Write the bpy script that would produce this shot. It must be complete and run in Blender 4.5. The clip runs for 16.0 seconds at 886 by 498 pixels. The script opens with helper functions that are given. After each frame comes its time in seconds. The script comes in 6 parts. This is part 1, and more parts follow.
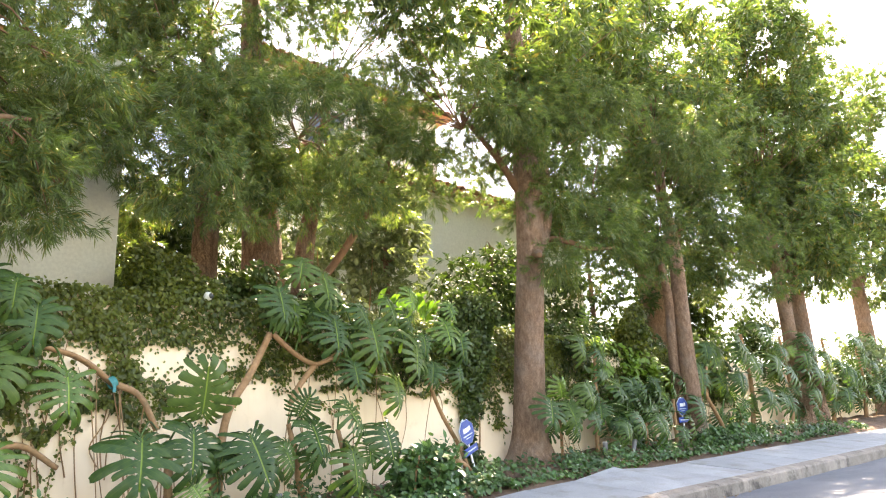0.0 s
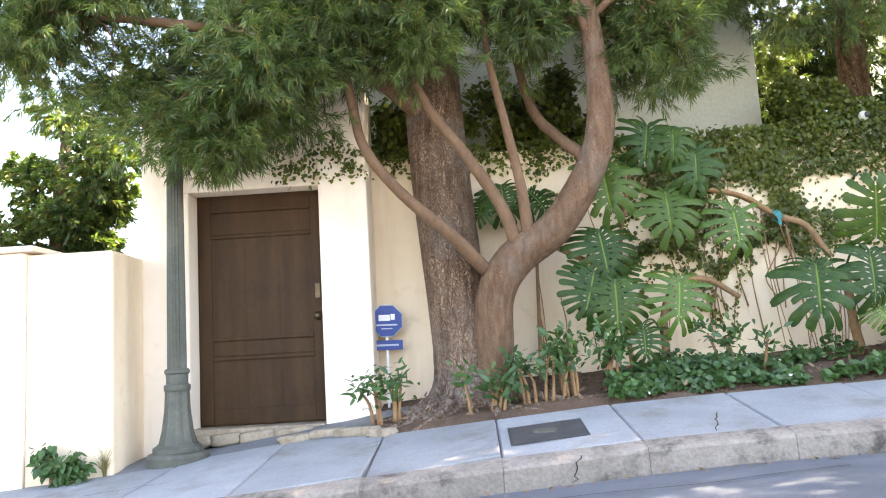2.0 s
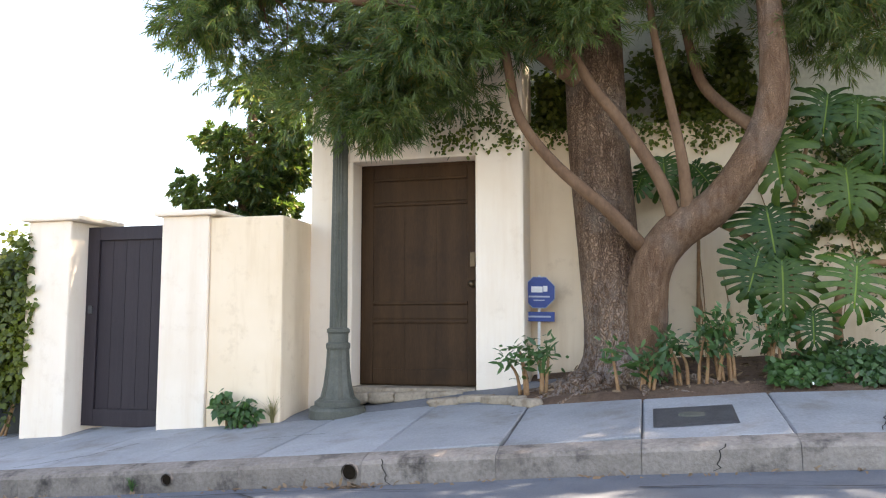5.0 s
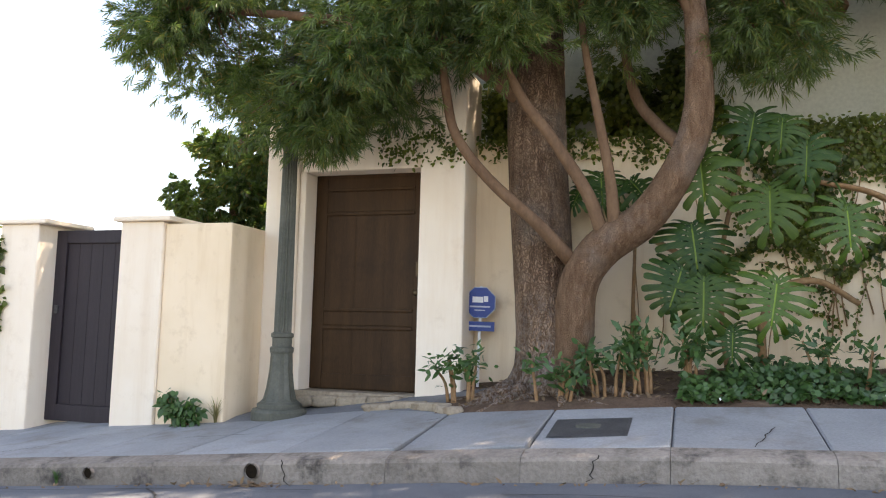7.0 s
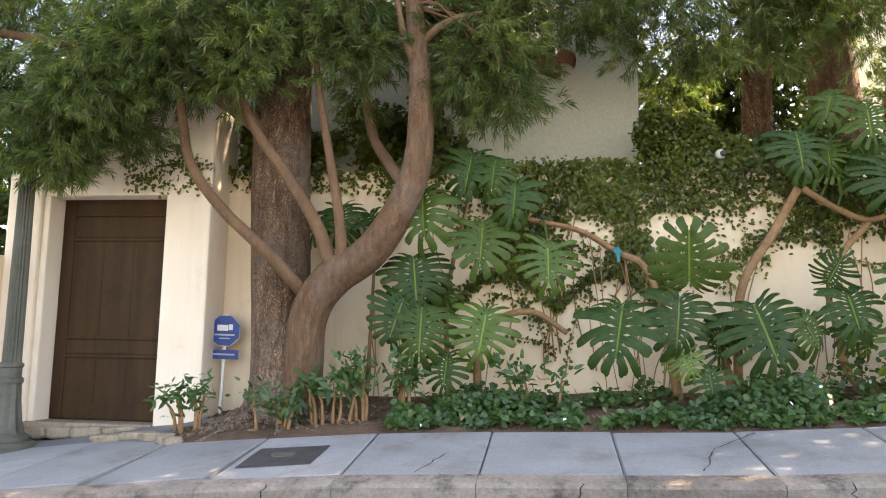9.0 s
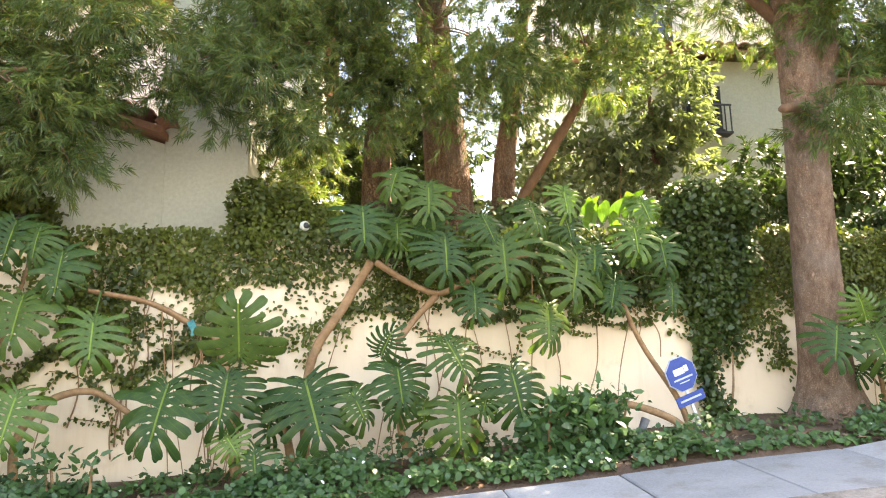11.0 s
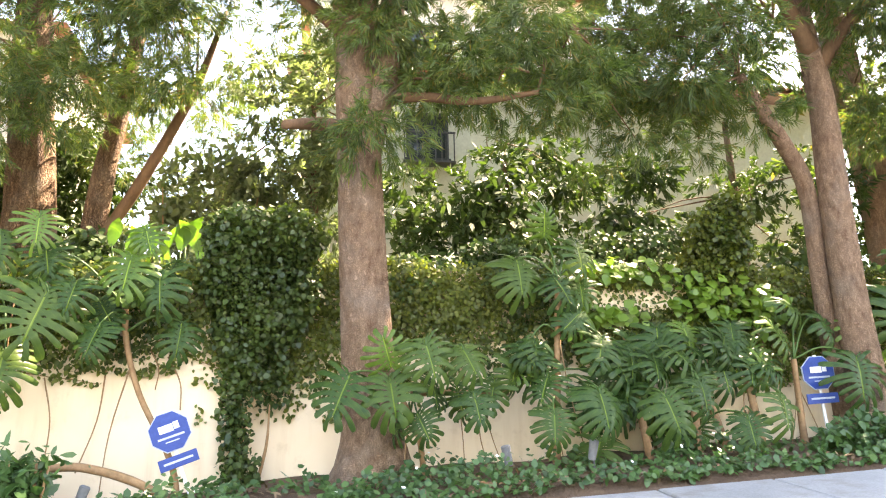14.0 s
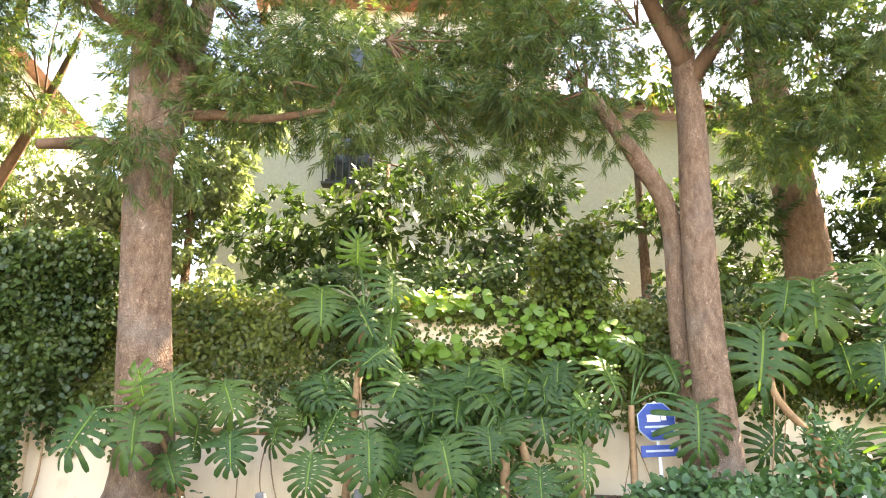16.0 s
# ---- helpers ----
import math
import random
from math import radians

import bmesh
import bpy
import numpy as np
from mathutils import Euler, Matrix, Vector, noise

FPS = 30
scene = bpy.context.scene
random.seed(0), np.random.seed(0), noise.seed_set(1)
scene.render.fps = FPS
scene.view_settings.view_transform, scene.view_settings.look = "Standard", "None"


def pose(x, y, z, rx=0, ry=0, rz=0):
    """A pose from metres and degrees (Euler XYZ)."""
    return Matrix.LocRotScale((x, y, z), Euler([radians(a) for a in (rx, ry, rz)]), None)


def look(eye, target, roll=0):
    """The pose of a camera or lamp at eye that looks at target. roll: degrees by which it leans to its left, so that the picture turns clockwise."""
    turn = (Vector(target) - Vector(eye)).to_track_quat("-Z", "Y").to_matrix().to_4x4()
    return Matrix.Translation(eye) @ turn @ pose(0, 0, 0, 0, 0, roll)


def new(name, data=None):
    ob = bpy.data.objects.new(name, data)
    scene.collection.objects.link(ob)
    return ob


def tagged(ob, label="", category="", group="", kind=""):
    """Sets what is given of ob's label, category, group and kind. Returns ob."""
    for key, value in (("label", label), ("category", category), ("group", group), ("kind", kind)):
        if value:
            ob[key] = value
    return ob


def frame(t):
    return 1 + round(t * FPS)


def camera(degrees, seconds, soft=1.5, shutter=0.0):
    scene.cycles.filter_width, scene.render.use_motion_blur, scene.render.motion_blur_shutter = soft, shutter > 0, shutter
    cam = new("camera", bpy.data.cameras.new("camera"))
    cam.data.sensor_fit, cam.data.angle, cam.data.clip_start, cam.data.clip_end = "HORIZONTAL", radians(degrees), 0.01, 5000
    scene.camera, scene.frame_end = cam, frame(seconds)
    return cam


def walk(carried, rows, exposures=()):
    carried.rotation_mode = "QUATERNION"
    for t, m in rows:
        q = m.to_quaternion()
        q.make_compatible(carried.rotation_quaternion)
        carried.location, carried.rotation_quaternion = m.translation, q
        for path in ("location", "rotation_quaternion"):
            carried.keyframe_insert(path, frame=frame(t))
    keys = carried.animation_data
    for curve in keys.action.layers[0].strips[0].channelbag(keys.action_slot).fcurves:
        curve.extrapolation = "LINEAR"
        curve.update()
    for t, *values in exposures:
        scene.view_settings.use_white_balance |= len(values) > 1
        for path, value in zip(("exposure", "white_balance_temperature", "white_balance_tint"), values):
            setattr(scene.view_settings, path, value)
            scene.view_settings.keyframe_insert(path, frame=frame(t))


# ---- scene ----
cam = camera(58.4, 16.0, soft=1.1)

PATH = [
    (0, (2.456, -7.074, 0.807), (3.813, -5.701, 1.33), -2.4),
    (0.5, (2.431, -7.045, 0.735), (3.523, -5.446, 1.239), -2.4),
    (1, (2.398, -7.155, 0.659), (3.094, -5.339, 1.125), -2.2),
    (1.5, (2.49, -7.19, 0.56), (2.77, -5.241, 0.91), -2.5),
    (2, (2.475, -7.192, 0.539), (2.412, -5.211, 0.804), -3.3),
    (2.5, (2.427, -7.198, 0.537), (2.219, -5.22, 0.745), -3.0),
    (3, (2.416, -7.196, 0.548), (2.032, -5.24, 0.718), -2.8),
    (3.5, (2.42, -7.196, 0.545), (1.995, -5.249, 0.722), -2.1),
    (4, (2.429, -7.207, 0.552), (1.996, -5.262, 0.726), -0.9),
    (6.3, (3.251, -7.158, 0.576), (2.668, -5.258, 0.799), 0.8),
    (6.5, (3.341, -7.15, 0.579), (2.754, -5.25, 0.793), 1.1),
    (7, (3.561, -7.135, 0.597), (2.965, -5.237, 0.805), 1.4),
    (7.5, (3.783, -7.11, 0.609), (3.218, -5.206, 0.842), 1.8),
    (8, (4.055, -7.117, 0.637), (3.582, -5.188, 0.874), 1.9),
    (8.5, (4.408, -7.113, 0.693), (4.114, -5.155, 0.975), 1.3),
    (9, (4.725, -7.094, 0.716), (4.45, -5.13, 0.974), 1.1),
    (9.5, (5.112, -7.059, 0.76), (5.014, -5.083, 1.055), 0.8),
    (10, (5.56, -7.009, 0.799), (5.626, -5.045, 1.167), -0.0),
    (10.2, (5.73, -6.992, 0.807), (5.84, -5.032, 1.19), -0.2),
    (12.3, (8.291, -6.622, 0.829), (8.595, -4.703, 1.303), -1.9),
    (12.5, (8.537, -6.603, 0.847), (8.84, -4.686, 1.333), -2.0),
    (13, (9.194, -6.554, 0.839), (9.478, -4.639, 1.342), -1.8),
    (13.5, (9.821, -6.501, 0.853), (10.11, -4.581, 1.334), -1.3),
    (13.8, (10.231, -6.5, 0.893), (10.531, -4.584, 1.381), -1.3),
    (14, (10.433, -6.477, 0.93), (10.754, -4.57, 1.44), -1.3),
    (14.5, (10.986, -6.446, 0.965), (11.227, -4.544, 1.536), -0.5),
    (15, (11.596, -6.404, 0.986), (11.791, -4.508, 1.591), 0.2),
    (15.5, (12.205, -6.334, 1.031), (12.355, -4.425, 1.609), 0.6),
    (16, (12.733, -6.265, 1.096), (12.85, -4.35, 1.662), 1.0),
]
walk(cam, [(t, look(eye, target, roll)) for t, eye, target, roll in PATH],
     exposures=[(0.0, 3.2, 9000, 18), (1.0, 3.25, 8900, 17), (2.0, 3.2, 8000, 17), (4.0, 2.68, 8000, 17), (7.0, 2.2, 8500, 18), (8.0, 2.3, 9000, 19), (10.0, 3.0, 9000, 19), (13.0, 3.40, 9100, 19), (15.0, 3.62, 8900, 18), (16.0, 3.7, 8800, 18)])

# ---- world, sun ----
SUN_EL, SUN_AZ = radians(54), radians(62)      # azimuth from the back of the wall (+y) towards +x
world = bpy.data.worlds.new("sky_world")
scene.world = world
world.use_nodes = True
wn = world.node_tree
sky = wn.nodes.new("ShaderNodeTexSky")
sky.sky_type = "NISHITA"
sky.sun_disc = False
sky.sun_elevation = SUN_EL
sky.sun_rotation = SUN_AZ
sky.dust_density = 1.2
sky.ozone_density = 1.4
wn.nodes["Background"].inputs[1].default_value = 0.15
wn.links.new(sky.outputs[0], wn.nodes["Background"].inputs[0])
sun_data = bpy.data.lights.new("sun", "SUN")
sun_data.energy, sun_data.angle, sun_data.color = 5.0, radians(0.55), (1.0, 0.95, 0.86)
sun = new("sun", sun_data)
sun_from = Vector((math.sin(SUN_AZ) * math.cos(SUN_EL), math.cos(SUN_AZ) * math.cos(SUN_EL), math.sin(SUN_EL)))
sun.matrix_world = look(sun_from * 40, (0, 0, 0))


# ---- materials ----
def nodes(name, rough=0.7, metal=0.0, spec=0.5):
    m = bpy.data.materials.new(name)
    m.use_nodes = True
    nt = m.node_tree
    b = nt.nodes["Principled BSDF"]
    b.inputs["Roughness"].default_value = rough
    b.inputs["Metallic"].default_value = metal
    b.inputs["Specular IOR Level"].default_value = spec
    return m, nt, b


def coords(nt, space="Object"):
    return nt.nodes.new("ShaderNodeTexCoord").outputs[space]


def noise_tex(nt, vec, scale, detail=4, rough=0.55, stretch=None):
    n = nt.nodes.new("ShaderNodeTexNoise")
    n.inputs["Scale"].default_value, n.inputs["Detail"].default_value, n.inputs["Roughness"].default_value = scale, detail, rough
    if stretch:
        mp = nt.nodes.new("ShaderNodeMapping")
        mp.inputs["Scale"].default_value = stretch
        nt.links.new(vec, mp.inputs[0])
        vec = mp.outputs[0]
    nt.links.new(vec, n.inputs["Vector"])
    return n.outputs["Fac"]


def ramp(nt, fac, stops):
    r = nt.nodes.new("ShaderNodeValToRGB")
    while len(r.color_ramp.elements) < len(stops):
        r.color_ramp.elements.new(0.5)
    for e, (p, c) in zip(r.color_ramp.elements, stops):
        e.position, e.color = p, (*c, 1)
    nt.links.new(fac, r.inputs[0])
    return r.outputs[0]


def mix(nt, fac, a, b, mode="MIX"):
    n = nt.nodes.new("ShaderNodeMix")
    n.data_type, n.blend_type = "RGBA", mode
    for s, v in ((n.inputs[0], fac), (n.inputs[6], a), (n.inputs[7], b)):
        if isinstance(v, (int, float)):
            s.default_value = v
        elif isinstance(v, tuple):
            s.default_value = (*v, 1)
        else:
            nt.links.new(v, s)
    return n.outputs[2]


def bump(nt, b, height, strength=0.3, dist=0.01):
    n = nt.nodes.new("ShaderNodeBump")
    n.inputs["Strength"].default_value, n.inputs["Distance"].default_value = strength, dist
    nt.links.new(height, n.inputs["Height"])
    nt.links.new(n.outputs[0], b.inputs["Normal"])


def maths(nt, op, a, b=0.0):
    n = nt.nodes.new("ShaderNodeMath")
    n.operation = op
    for s, v in zip(n.inputs, (a, b)):
        if isinstance(v, (int, float)):
            s.default_value = v
        else:
            nt.links.new(v, s)
    return n.outputs[0]


def surface(name, dark, light, rough=0.8, coarse=1.5, fine=40.0, bump_by=0.3, depth=0.006, stain=None, stain_amount=0.5, spec=0.3, metal=0.0, stretch=None, vary=0.0):
    """Two scales of mottling, an optional stain, fine relief."""
    m, nt, b = nodes(name, rough, metal, spec)
    v = coords(nt)
    big = noise_tex(nt, v, coarse, 5, 0.6, stretch)
    small = noise_tex(nt, v, fine, 4, 0.6, stretch)
    col = ramp(nt, big, [(0.3, dark), (0.7, light)])
    col = mix(nt, 0.35, col, ramp(nt, small, [(0.3, tuple(c * 0.7 for c in dark)), (0.75, tuple(min(1, c * 1.15) for c in light))]))
    if stain:
        patch = noise_tex(nt, v, coarse * 0.9 + 0.7, 6, 0.68)
        col = mix(nt, maths(nt, "MULTIPLY", ramp(nt, patch, [(0.52, (0, 0, 0)), (0.68, (1, 1, 1))]), stain_amount), col, stain)
    if vary:
        info = nt.nodes.new("ShaderNodeObjectInfo").outputs["Random"]
        f = maths(nt, "ADD", maths(nt, "MULTIPLY", info, vary), 1 - vary / 2)
        comb = nt.nodes.new("ShaderNodeCombineXYZ")
        for i in range(3):
            nt.links.new(f, comb.inputs[i])
        col = mix(nt, 1.0, col, comb.outputs[0], "MULTIPLY")
    nt.links.new(col, b.inputs["Base Color"])
    bump(nt, b, maths(nt, "ADD", maths(nt, "MULTIPLY", big, 0.6), small), bump_by, depth)
    return m


def bark(name, dark, light, scale=9.0, depth=0.03, long=0.3, plate=0.45, lichen=0.0, grain=0.2):
    m, nt, b = nodes(name, 0.85, 0, 0.2)
    v = coords(nt)
    ridges = noise_tex(nt, v, scale, 5, 0.65, (1, 1, grain))
    vor = nt.nodes.new("ShaderNodeTexVoronoi")
    vor.feature = "DISTANCE_TO_EDGE"
    mp = nt.nodes.new("ShaderNodeMapping")
    mp.inputs["Scale"].default_value = (1, 1, long)
    nt.links.new(v, mp.inputs[0])
    wob = nt.nodes.new("ShaderNodeVectorMath")
    wob.operation = "ADD"
    nz = nt.nodes.new("ShaderNodeTexNoise")
    nz.inputs["Scale"].default_value = 10
    nt.links.new(v, nz.inputs["Vector"])
    sc = nt.nodes.new("ShaderNodeVectorMath")
    sc.operation = "SCALE"
    sc.inputs["Scale"].default_value = 0.13
    nt.links.new(nz.outputs["Color"], sc.inputs[0])
    nt.links.new(mp.outputs[0], wob.inputs[0])
    nt.links.new(sc.outputs[0], wob.inputs[1])
    nt.links.new(wob.outputs[0], vor.inputs["Vector"])
    vor.inputs["Scale"].default_value = scale * 3.2
    plates = ramp(nt, vor.outputs["Distance"], [(0.0, (0, 0, 0)), (0.24, (1, 1, 1))])
    tone = noise_tex(nt, v, 2.2, 4, 0.6)
    col = ramp(nt, ridges, [(0.3, dark), (0.68, light)])
    col = mix(nt, plates, mix(nt, 1.0, col, (1 - plate, 1 - plate * 1.04, 1 - plate * 1.08), "MULTIPLY"), col)
    col = mix(nt, maths(nt, "MULTIPLY", ramp(nt, tone, [(0.5, (0, 0, 0)), (0.7, (1, 1, 1))]), 0.35), col, (0.30, 0.27, 0.24))
    if lichen:
        sep = nt.nodes.new("ShaderNodeSeparateXYZ")
        nt.links.new(v, sep.inputs[0])
        low = ramp(nt, maths(nt, "ADD", maths(nt, "MULTIPLY", sep.outputs[2], 0.6), maths(nt, "MULTIPLY", noise_tex(nt, v, 3.0, 4), 0.5)), [(0.35, (1, 1, 1)), (0.85, (0, 0, 0))])
        flake = ramp(nt, noise_tex(nt, v, 34, 5, 0.7, (1, 1, 0.6)), [(0.46, (0, 0, 0)), (0.56, (1, 1, 1))])
        col = mix(nt, maths(nt, "MULTIPLY", maths(nt, "MULTIPLY", low, flake), lichen), col, (0.44, 0.38, 0.34))
    nt.links.new(col, b.inputs["Base Color"])
    bump(nt, b, maths(nt, "ADD", maths(nt, "MULTIPLY", plates, 0.9), ridges), 1.0, depth)
    return m


def leafy(name, dark, mid, light, rough=0.45, trans=0.35, veins=False, spec=0.5, dead=None):
    """Foliage: a tone for each leaf, some light through the blade, veins on large leaves."""
    m, nt, b = nodes(name, rough, 0, spec)
    geo = nt.nodes.new("ShaderNodeNewGeometry")
    rnd = nt.nodes.new("ShaderNodeObjectInfo").outputs["Random"] if veins else geo.outputs["Random Per Island"]
    stops = [(0.0, dark), (0.5, mid), (0.90, light)]
    if dead:
        stops.append((0.96, dead))
    col = ramp(nt, rnd, stops)
    v = coords(nt)
    col = mix(nt, 0.5, col, ramp(nt, noise_tex(nt, v, 1.3 if not veins else 7.0, 3), [(0.3, dark), (0.7, light)]))
    if veins:
        sep = nt.nodes.new("ShaderNodeSeparateXYZ")
        nt.links.new(v, sep.inputs[0])
        ax = maths(nt, "ABSOLUTE", sep.outputs[0])
        rib = maths(nt, "MULTIPLY", maths(nt, "LESS_THAN", ax, 0.012), 0.6)
        wave = maths(nt, "FRACT", maths(nt, "MULTIPLY", maths(nt, "ADD", sep.outputs[1], maths(nt, "MULTIPLY", ax, -0.55)), 14.0))
        side = maths(nt, "MULTIPLY", maths(nt, "LESS_THAN", maths(nt, "ABSOLUTE", maths(nt, "SUBTRACT", wave, 0.5)), 0.05), 0.12)
        col = mix(nt, maths(nt, "MAXIMUM", rib, side), col, tuple(min(1, c * 2.0 + e) for c, e in zip(light, (0.08, 0.07, 0.0))))
        bump(nt, b, wave, 0.25, 0.01)
    nt.links.new(col, b.inputs["Base Color"])
    t = nt.nodes.new("ShaderNodeBsdfTranslucent")
    nt.links.new(mix(nt, 1.0, col, (1.3, 1.45, 0.7), "MULTIPLY"), t.inputs[0])
    ms = nt.nodes.new("ShaderNodeMixShader")
    ms.inputs[0].default_value = trans
    nt.links.new(b.outputs[0], ms.inputs[1])
    nt.links.new(t.outputs[0], ms.inputs[2])
    nt.links.new(ms.outputs[0], nt.nodes["Material Output"].inputs[0])
    return m


def stucco(name, dark, light, streak, amount):
    """Trowelled plaster: broad tone shifts, faint vertical weather streaks, warm dirt in patches, a fine sandy relief."""
    m, nt, b = nodes(name, 0.9, 0, 0.25)
    v = coords(nt)
    col = ramp(nt, noise_tex(nt, v, 0.9, 4, 0.6), [(0.32, dark), (0.68, light)])
    runs = noise_tex(nt, v, 3.0, 6, 0.65, (2.2, 2.2, 0.22))
    col = mix(nt, maths(nt, "MULTIPLY", ramp(nt, runs, [(0.50, (0, 0, 0)), (0.72, (1, 1, 1))]), amount), col, streak)
    blots = noise_tex(nt, v, 5.0, 6, 0.7)
    col = mix(nt, maths(nt, "MULTIPLY", ramp(nt, blots, [(0.56, (0, 0, 0)), (0.72, (1, 1, 1))]), amount * 0.8), col, tuple(c * 0.8 for c in streak))
    nt.links.new(col, b.inputs["Base Color"])
    bump(nt, b, maths(nt, "ADD", maths(nt, "MULTIPLY", noise_tex(nt, v, 7, 3), 1.5), noise_tex(nt, v, 120, 3, 0.6)), 0.14, 0.006)
    return m


M_STUCCO = stucco("cream_stucco", (0.76, 0.595, 0.41), (0.85, 0.69, 0.51), (0.60, 0.41, 0.23), 0.38)
M_PIER = stucco("white_stucco", (0.79, 0.665, 0.525), (0.86, 0.755, 0.63), (0.66, 0.49, 0.33), 0.28)
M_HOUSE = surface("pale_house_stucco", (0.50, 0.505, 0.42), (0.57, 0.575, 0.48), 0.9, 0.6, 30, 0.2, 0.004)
# lighter copy of the house stucco: sunlight painted into the colour
M_HOUSE_LIT = surface("house_stucco_sunlit_tone", (0.74, 0.68, 0.56), (0.80, 0.75, 0.63), 0.9, 0.6, 30, 0.2, 0.004)
M_TILE = surface("roof_tile_clay", (0.20, 0.09, 0.055), (0.36, 0.19, 0.12), 0.85, 3, 30, 0.4, 0.006, (0.08, 0.06, 0.05), 0.5, vary=0.5)
M_SLAB = surface("pavement_concrete", (0.200, 0.208, 0.212), (0.310, 0.318, 0.320), 0.85, 1.8, 60, 0.5, 0.004, (0.165, 0.145, 0.125), 0.6, vary=0.2)
M_KERB = surface("kerb_concrete", (0.145, 0.122, 0.100), (0.300, 0.258, 0.218), 0.9, 3.4, 38, 0.8, 0.012, (0.055, 0.047, 0.04), 1.0, vary=0.35)
M_STEP = surface("weathered_step_stone", (0.24, 0.188, 0.132), (0.42, 0.345, 0.26), 0.9, 4, 40, 0.6, 0.010, (0.16, 0.11, 0.07), 0.8)
M_APRON = surface("dark_apron_concrete", (0.12, 0.125, 0.13), (0.20, 0.20, 0.205), 0.85, 2, 40, 0.4, 0.006)
M_ROAD = surface("asphalt", (0.075, 0.084, 0.096), (0.140, 0.152, 0.166), 0.85, 1.1, 90, 0.7, 0.006, (0.075, 0.078, 0.085), 0.6)
M_SOIL = surface("soil", (0.07, 0.04, 0.025), (0.16, 0.10, 0.065), 0.95, 4, 40, 0.9, 0.02, (0.20, 0.14, 0.09), 0.4)
M_GROUND = surface("dry_ground", (0.12, 0.10, 0.07), (0.18, 0.16, 0.11), 0.95, 0.3, 6, 0.5, 0.02)
M_DOOR = surface("dark_stained_wood", (0.030, 0.0145, 0.006), (0.075, 0.038, 0.016), 0.6, 1.6, 30, 0.3, 0.003, (0.020, 0.011, 0.006), 0.5, stretch=(6, 6, 0.5), spec=0.2)
M_GATE = surface("dark_painted_wood", (0.021, 0.016, 0.020), (0.035, 0.026, 0.031), 0.6, 2.2, 30, 0.25, 0.003, stretch=(6, 6, 0.5), spec=0.3)
M_LAMP = surface("grey_green_painted_iron", (0.070, 0.073, 0.058), (0.115, 0.115, 0.092), 0.6, 5, 60, 0.35, 0.003, (0.16, 0.15, 0.12), 0.4)
M_IRON = surface("dark_iron", (0.05, 0.05, 0.052), (0.10, 0.10, 0.10), 0.6, 8, 70, 0.5, 0.003, metal=0.3)
M_BRASS = surface("aged_bronze", (0.08, 0.055, 0.035), (0.14, 0.10, 0.06), 0.4, 20, 80, 0.2, 0.002, metal=0.8)
M_SHUT = surface("dark_shutter_paint", (0.030, 0.034, 0.030), (0.05, 0.055, 0.05), 0.6, 3, 40, 0.2, 0.003)
M_BARK1 = bark("grey_brown_bark", (0.150, 0.084, 0.052), (0.37, 0.238, 0.155), 15, 0.020, 0.26, 0.50, 0.5)
M_BARK2 = bark("red_brown_bark", (0.21, 0.120, 0.076), (0.45, 0.292, 0.198), 20, 0.014, 0.6, 0.34, grain=0.45)
M_BENT = bark("bent_stem_bark", (0.16, 0.085, 0.048), (0.31, 0.188, 0.115), 22, 0.010, 0.35, 0.22)
M_LIMB = surface("smooth_limb_bark", (0.10, 0.052, 0.028), (0.195, 0.114, 0.064), 0.8, 6, 40, 0.6, 0.008, stretch=(1, 1, 0.5))
M_CANE = surface("philodendron_cane", (0.20, 0.105, 0.047), (0.39, 0.23, 0.12), 0.8, 9, 40, 0.6, 0.008, (0.12, 0.10, 0.05), 0.4)
M_NEEDLE = leafy("fern_pine_foliage", (0.017, 0.043, 0.014), (0.066, 0.121, 0.034), (0.185, 0.240, 0.072), 0.36, 0.44, dead=(0.34, 0.20, 0.055))
M_MONST = leafy("split_leaf", (0.014, 0.044, 0.014), (0.030, 0.074, 0.020), (0.075, 0.122, 0.026), 0.34, 0.28, veins=True, spec=0.2)
M_YOUNG = leafy("young_split_leaf", (0.040, 0.092, 0.013), (0.070, 0.135, 0.019), (0.115, 0.19, 0.029), 0.36, 0.32, veins=True, spec=0.4)
M_PADDLE = leafy("paddle_leaf", (0.050, 0.125, 0.018), (0.080, 0.175, 0.026), (0.12, 0.22, 0.038), 0.35, 0.38, veins=True, spec=0.3)
M_DRY = leafy("dry_grass", (0.10, 0.10, 0.03), (0.17, 0.15, 0.06), (0.30, 0.24, 0.11), 0.6, 0.3)
M_STALK = surface("green_leaf_stalk", (0.035, 0.085, 0.022), (0.085, 0.15, 0.035), 0.45, 5, 50, 0.2, 0.002)
M_IVY = leafy("creeping_vine_leaves", (0.022, 0.042, 0.008), (0.062, 0.098, 0.015), (0.185, 0.205, 0.034), 0.45, 0.42)
M_IVY_DARK = leafy("dark_ivy_leaves", (0.014, 0.036, 0.009), (0.036, 0.072, 0.016), (0.095, 0.135, 0.028), 0.42, 0.36)
# lime green leaves, brightened in colour for sun that doesn't reach the vine
M_LIME = leafy("lime_ivy_leaves", (0.065, 0.14, 0.018), (0.125, 0.225, 0.030), (0.20, 0.30, 0.050), 0.4, 0.4)
# paler leaf colour with the glow of sunlit foliage painted in
M_LEAF_LIT = leafy("leaves_sunlit_tone", (0.070, 0.098, 0.050), (0.130, 0.165, 0.088), (0.215, 0.250, 0.145), 0.45, 0.42, spec=0.4)
M_BED = leafy("groundcover_leaves", (0.018, 0.056, 0.016), (0.040, 0.102, 0.031), (0.09, 0.18, 0.052), 0.4, 0.3)
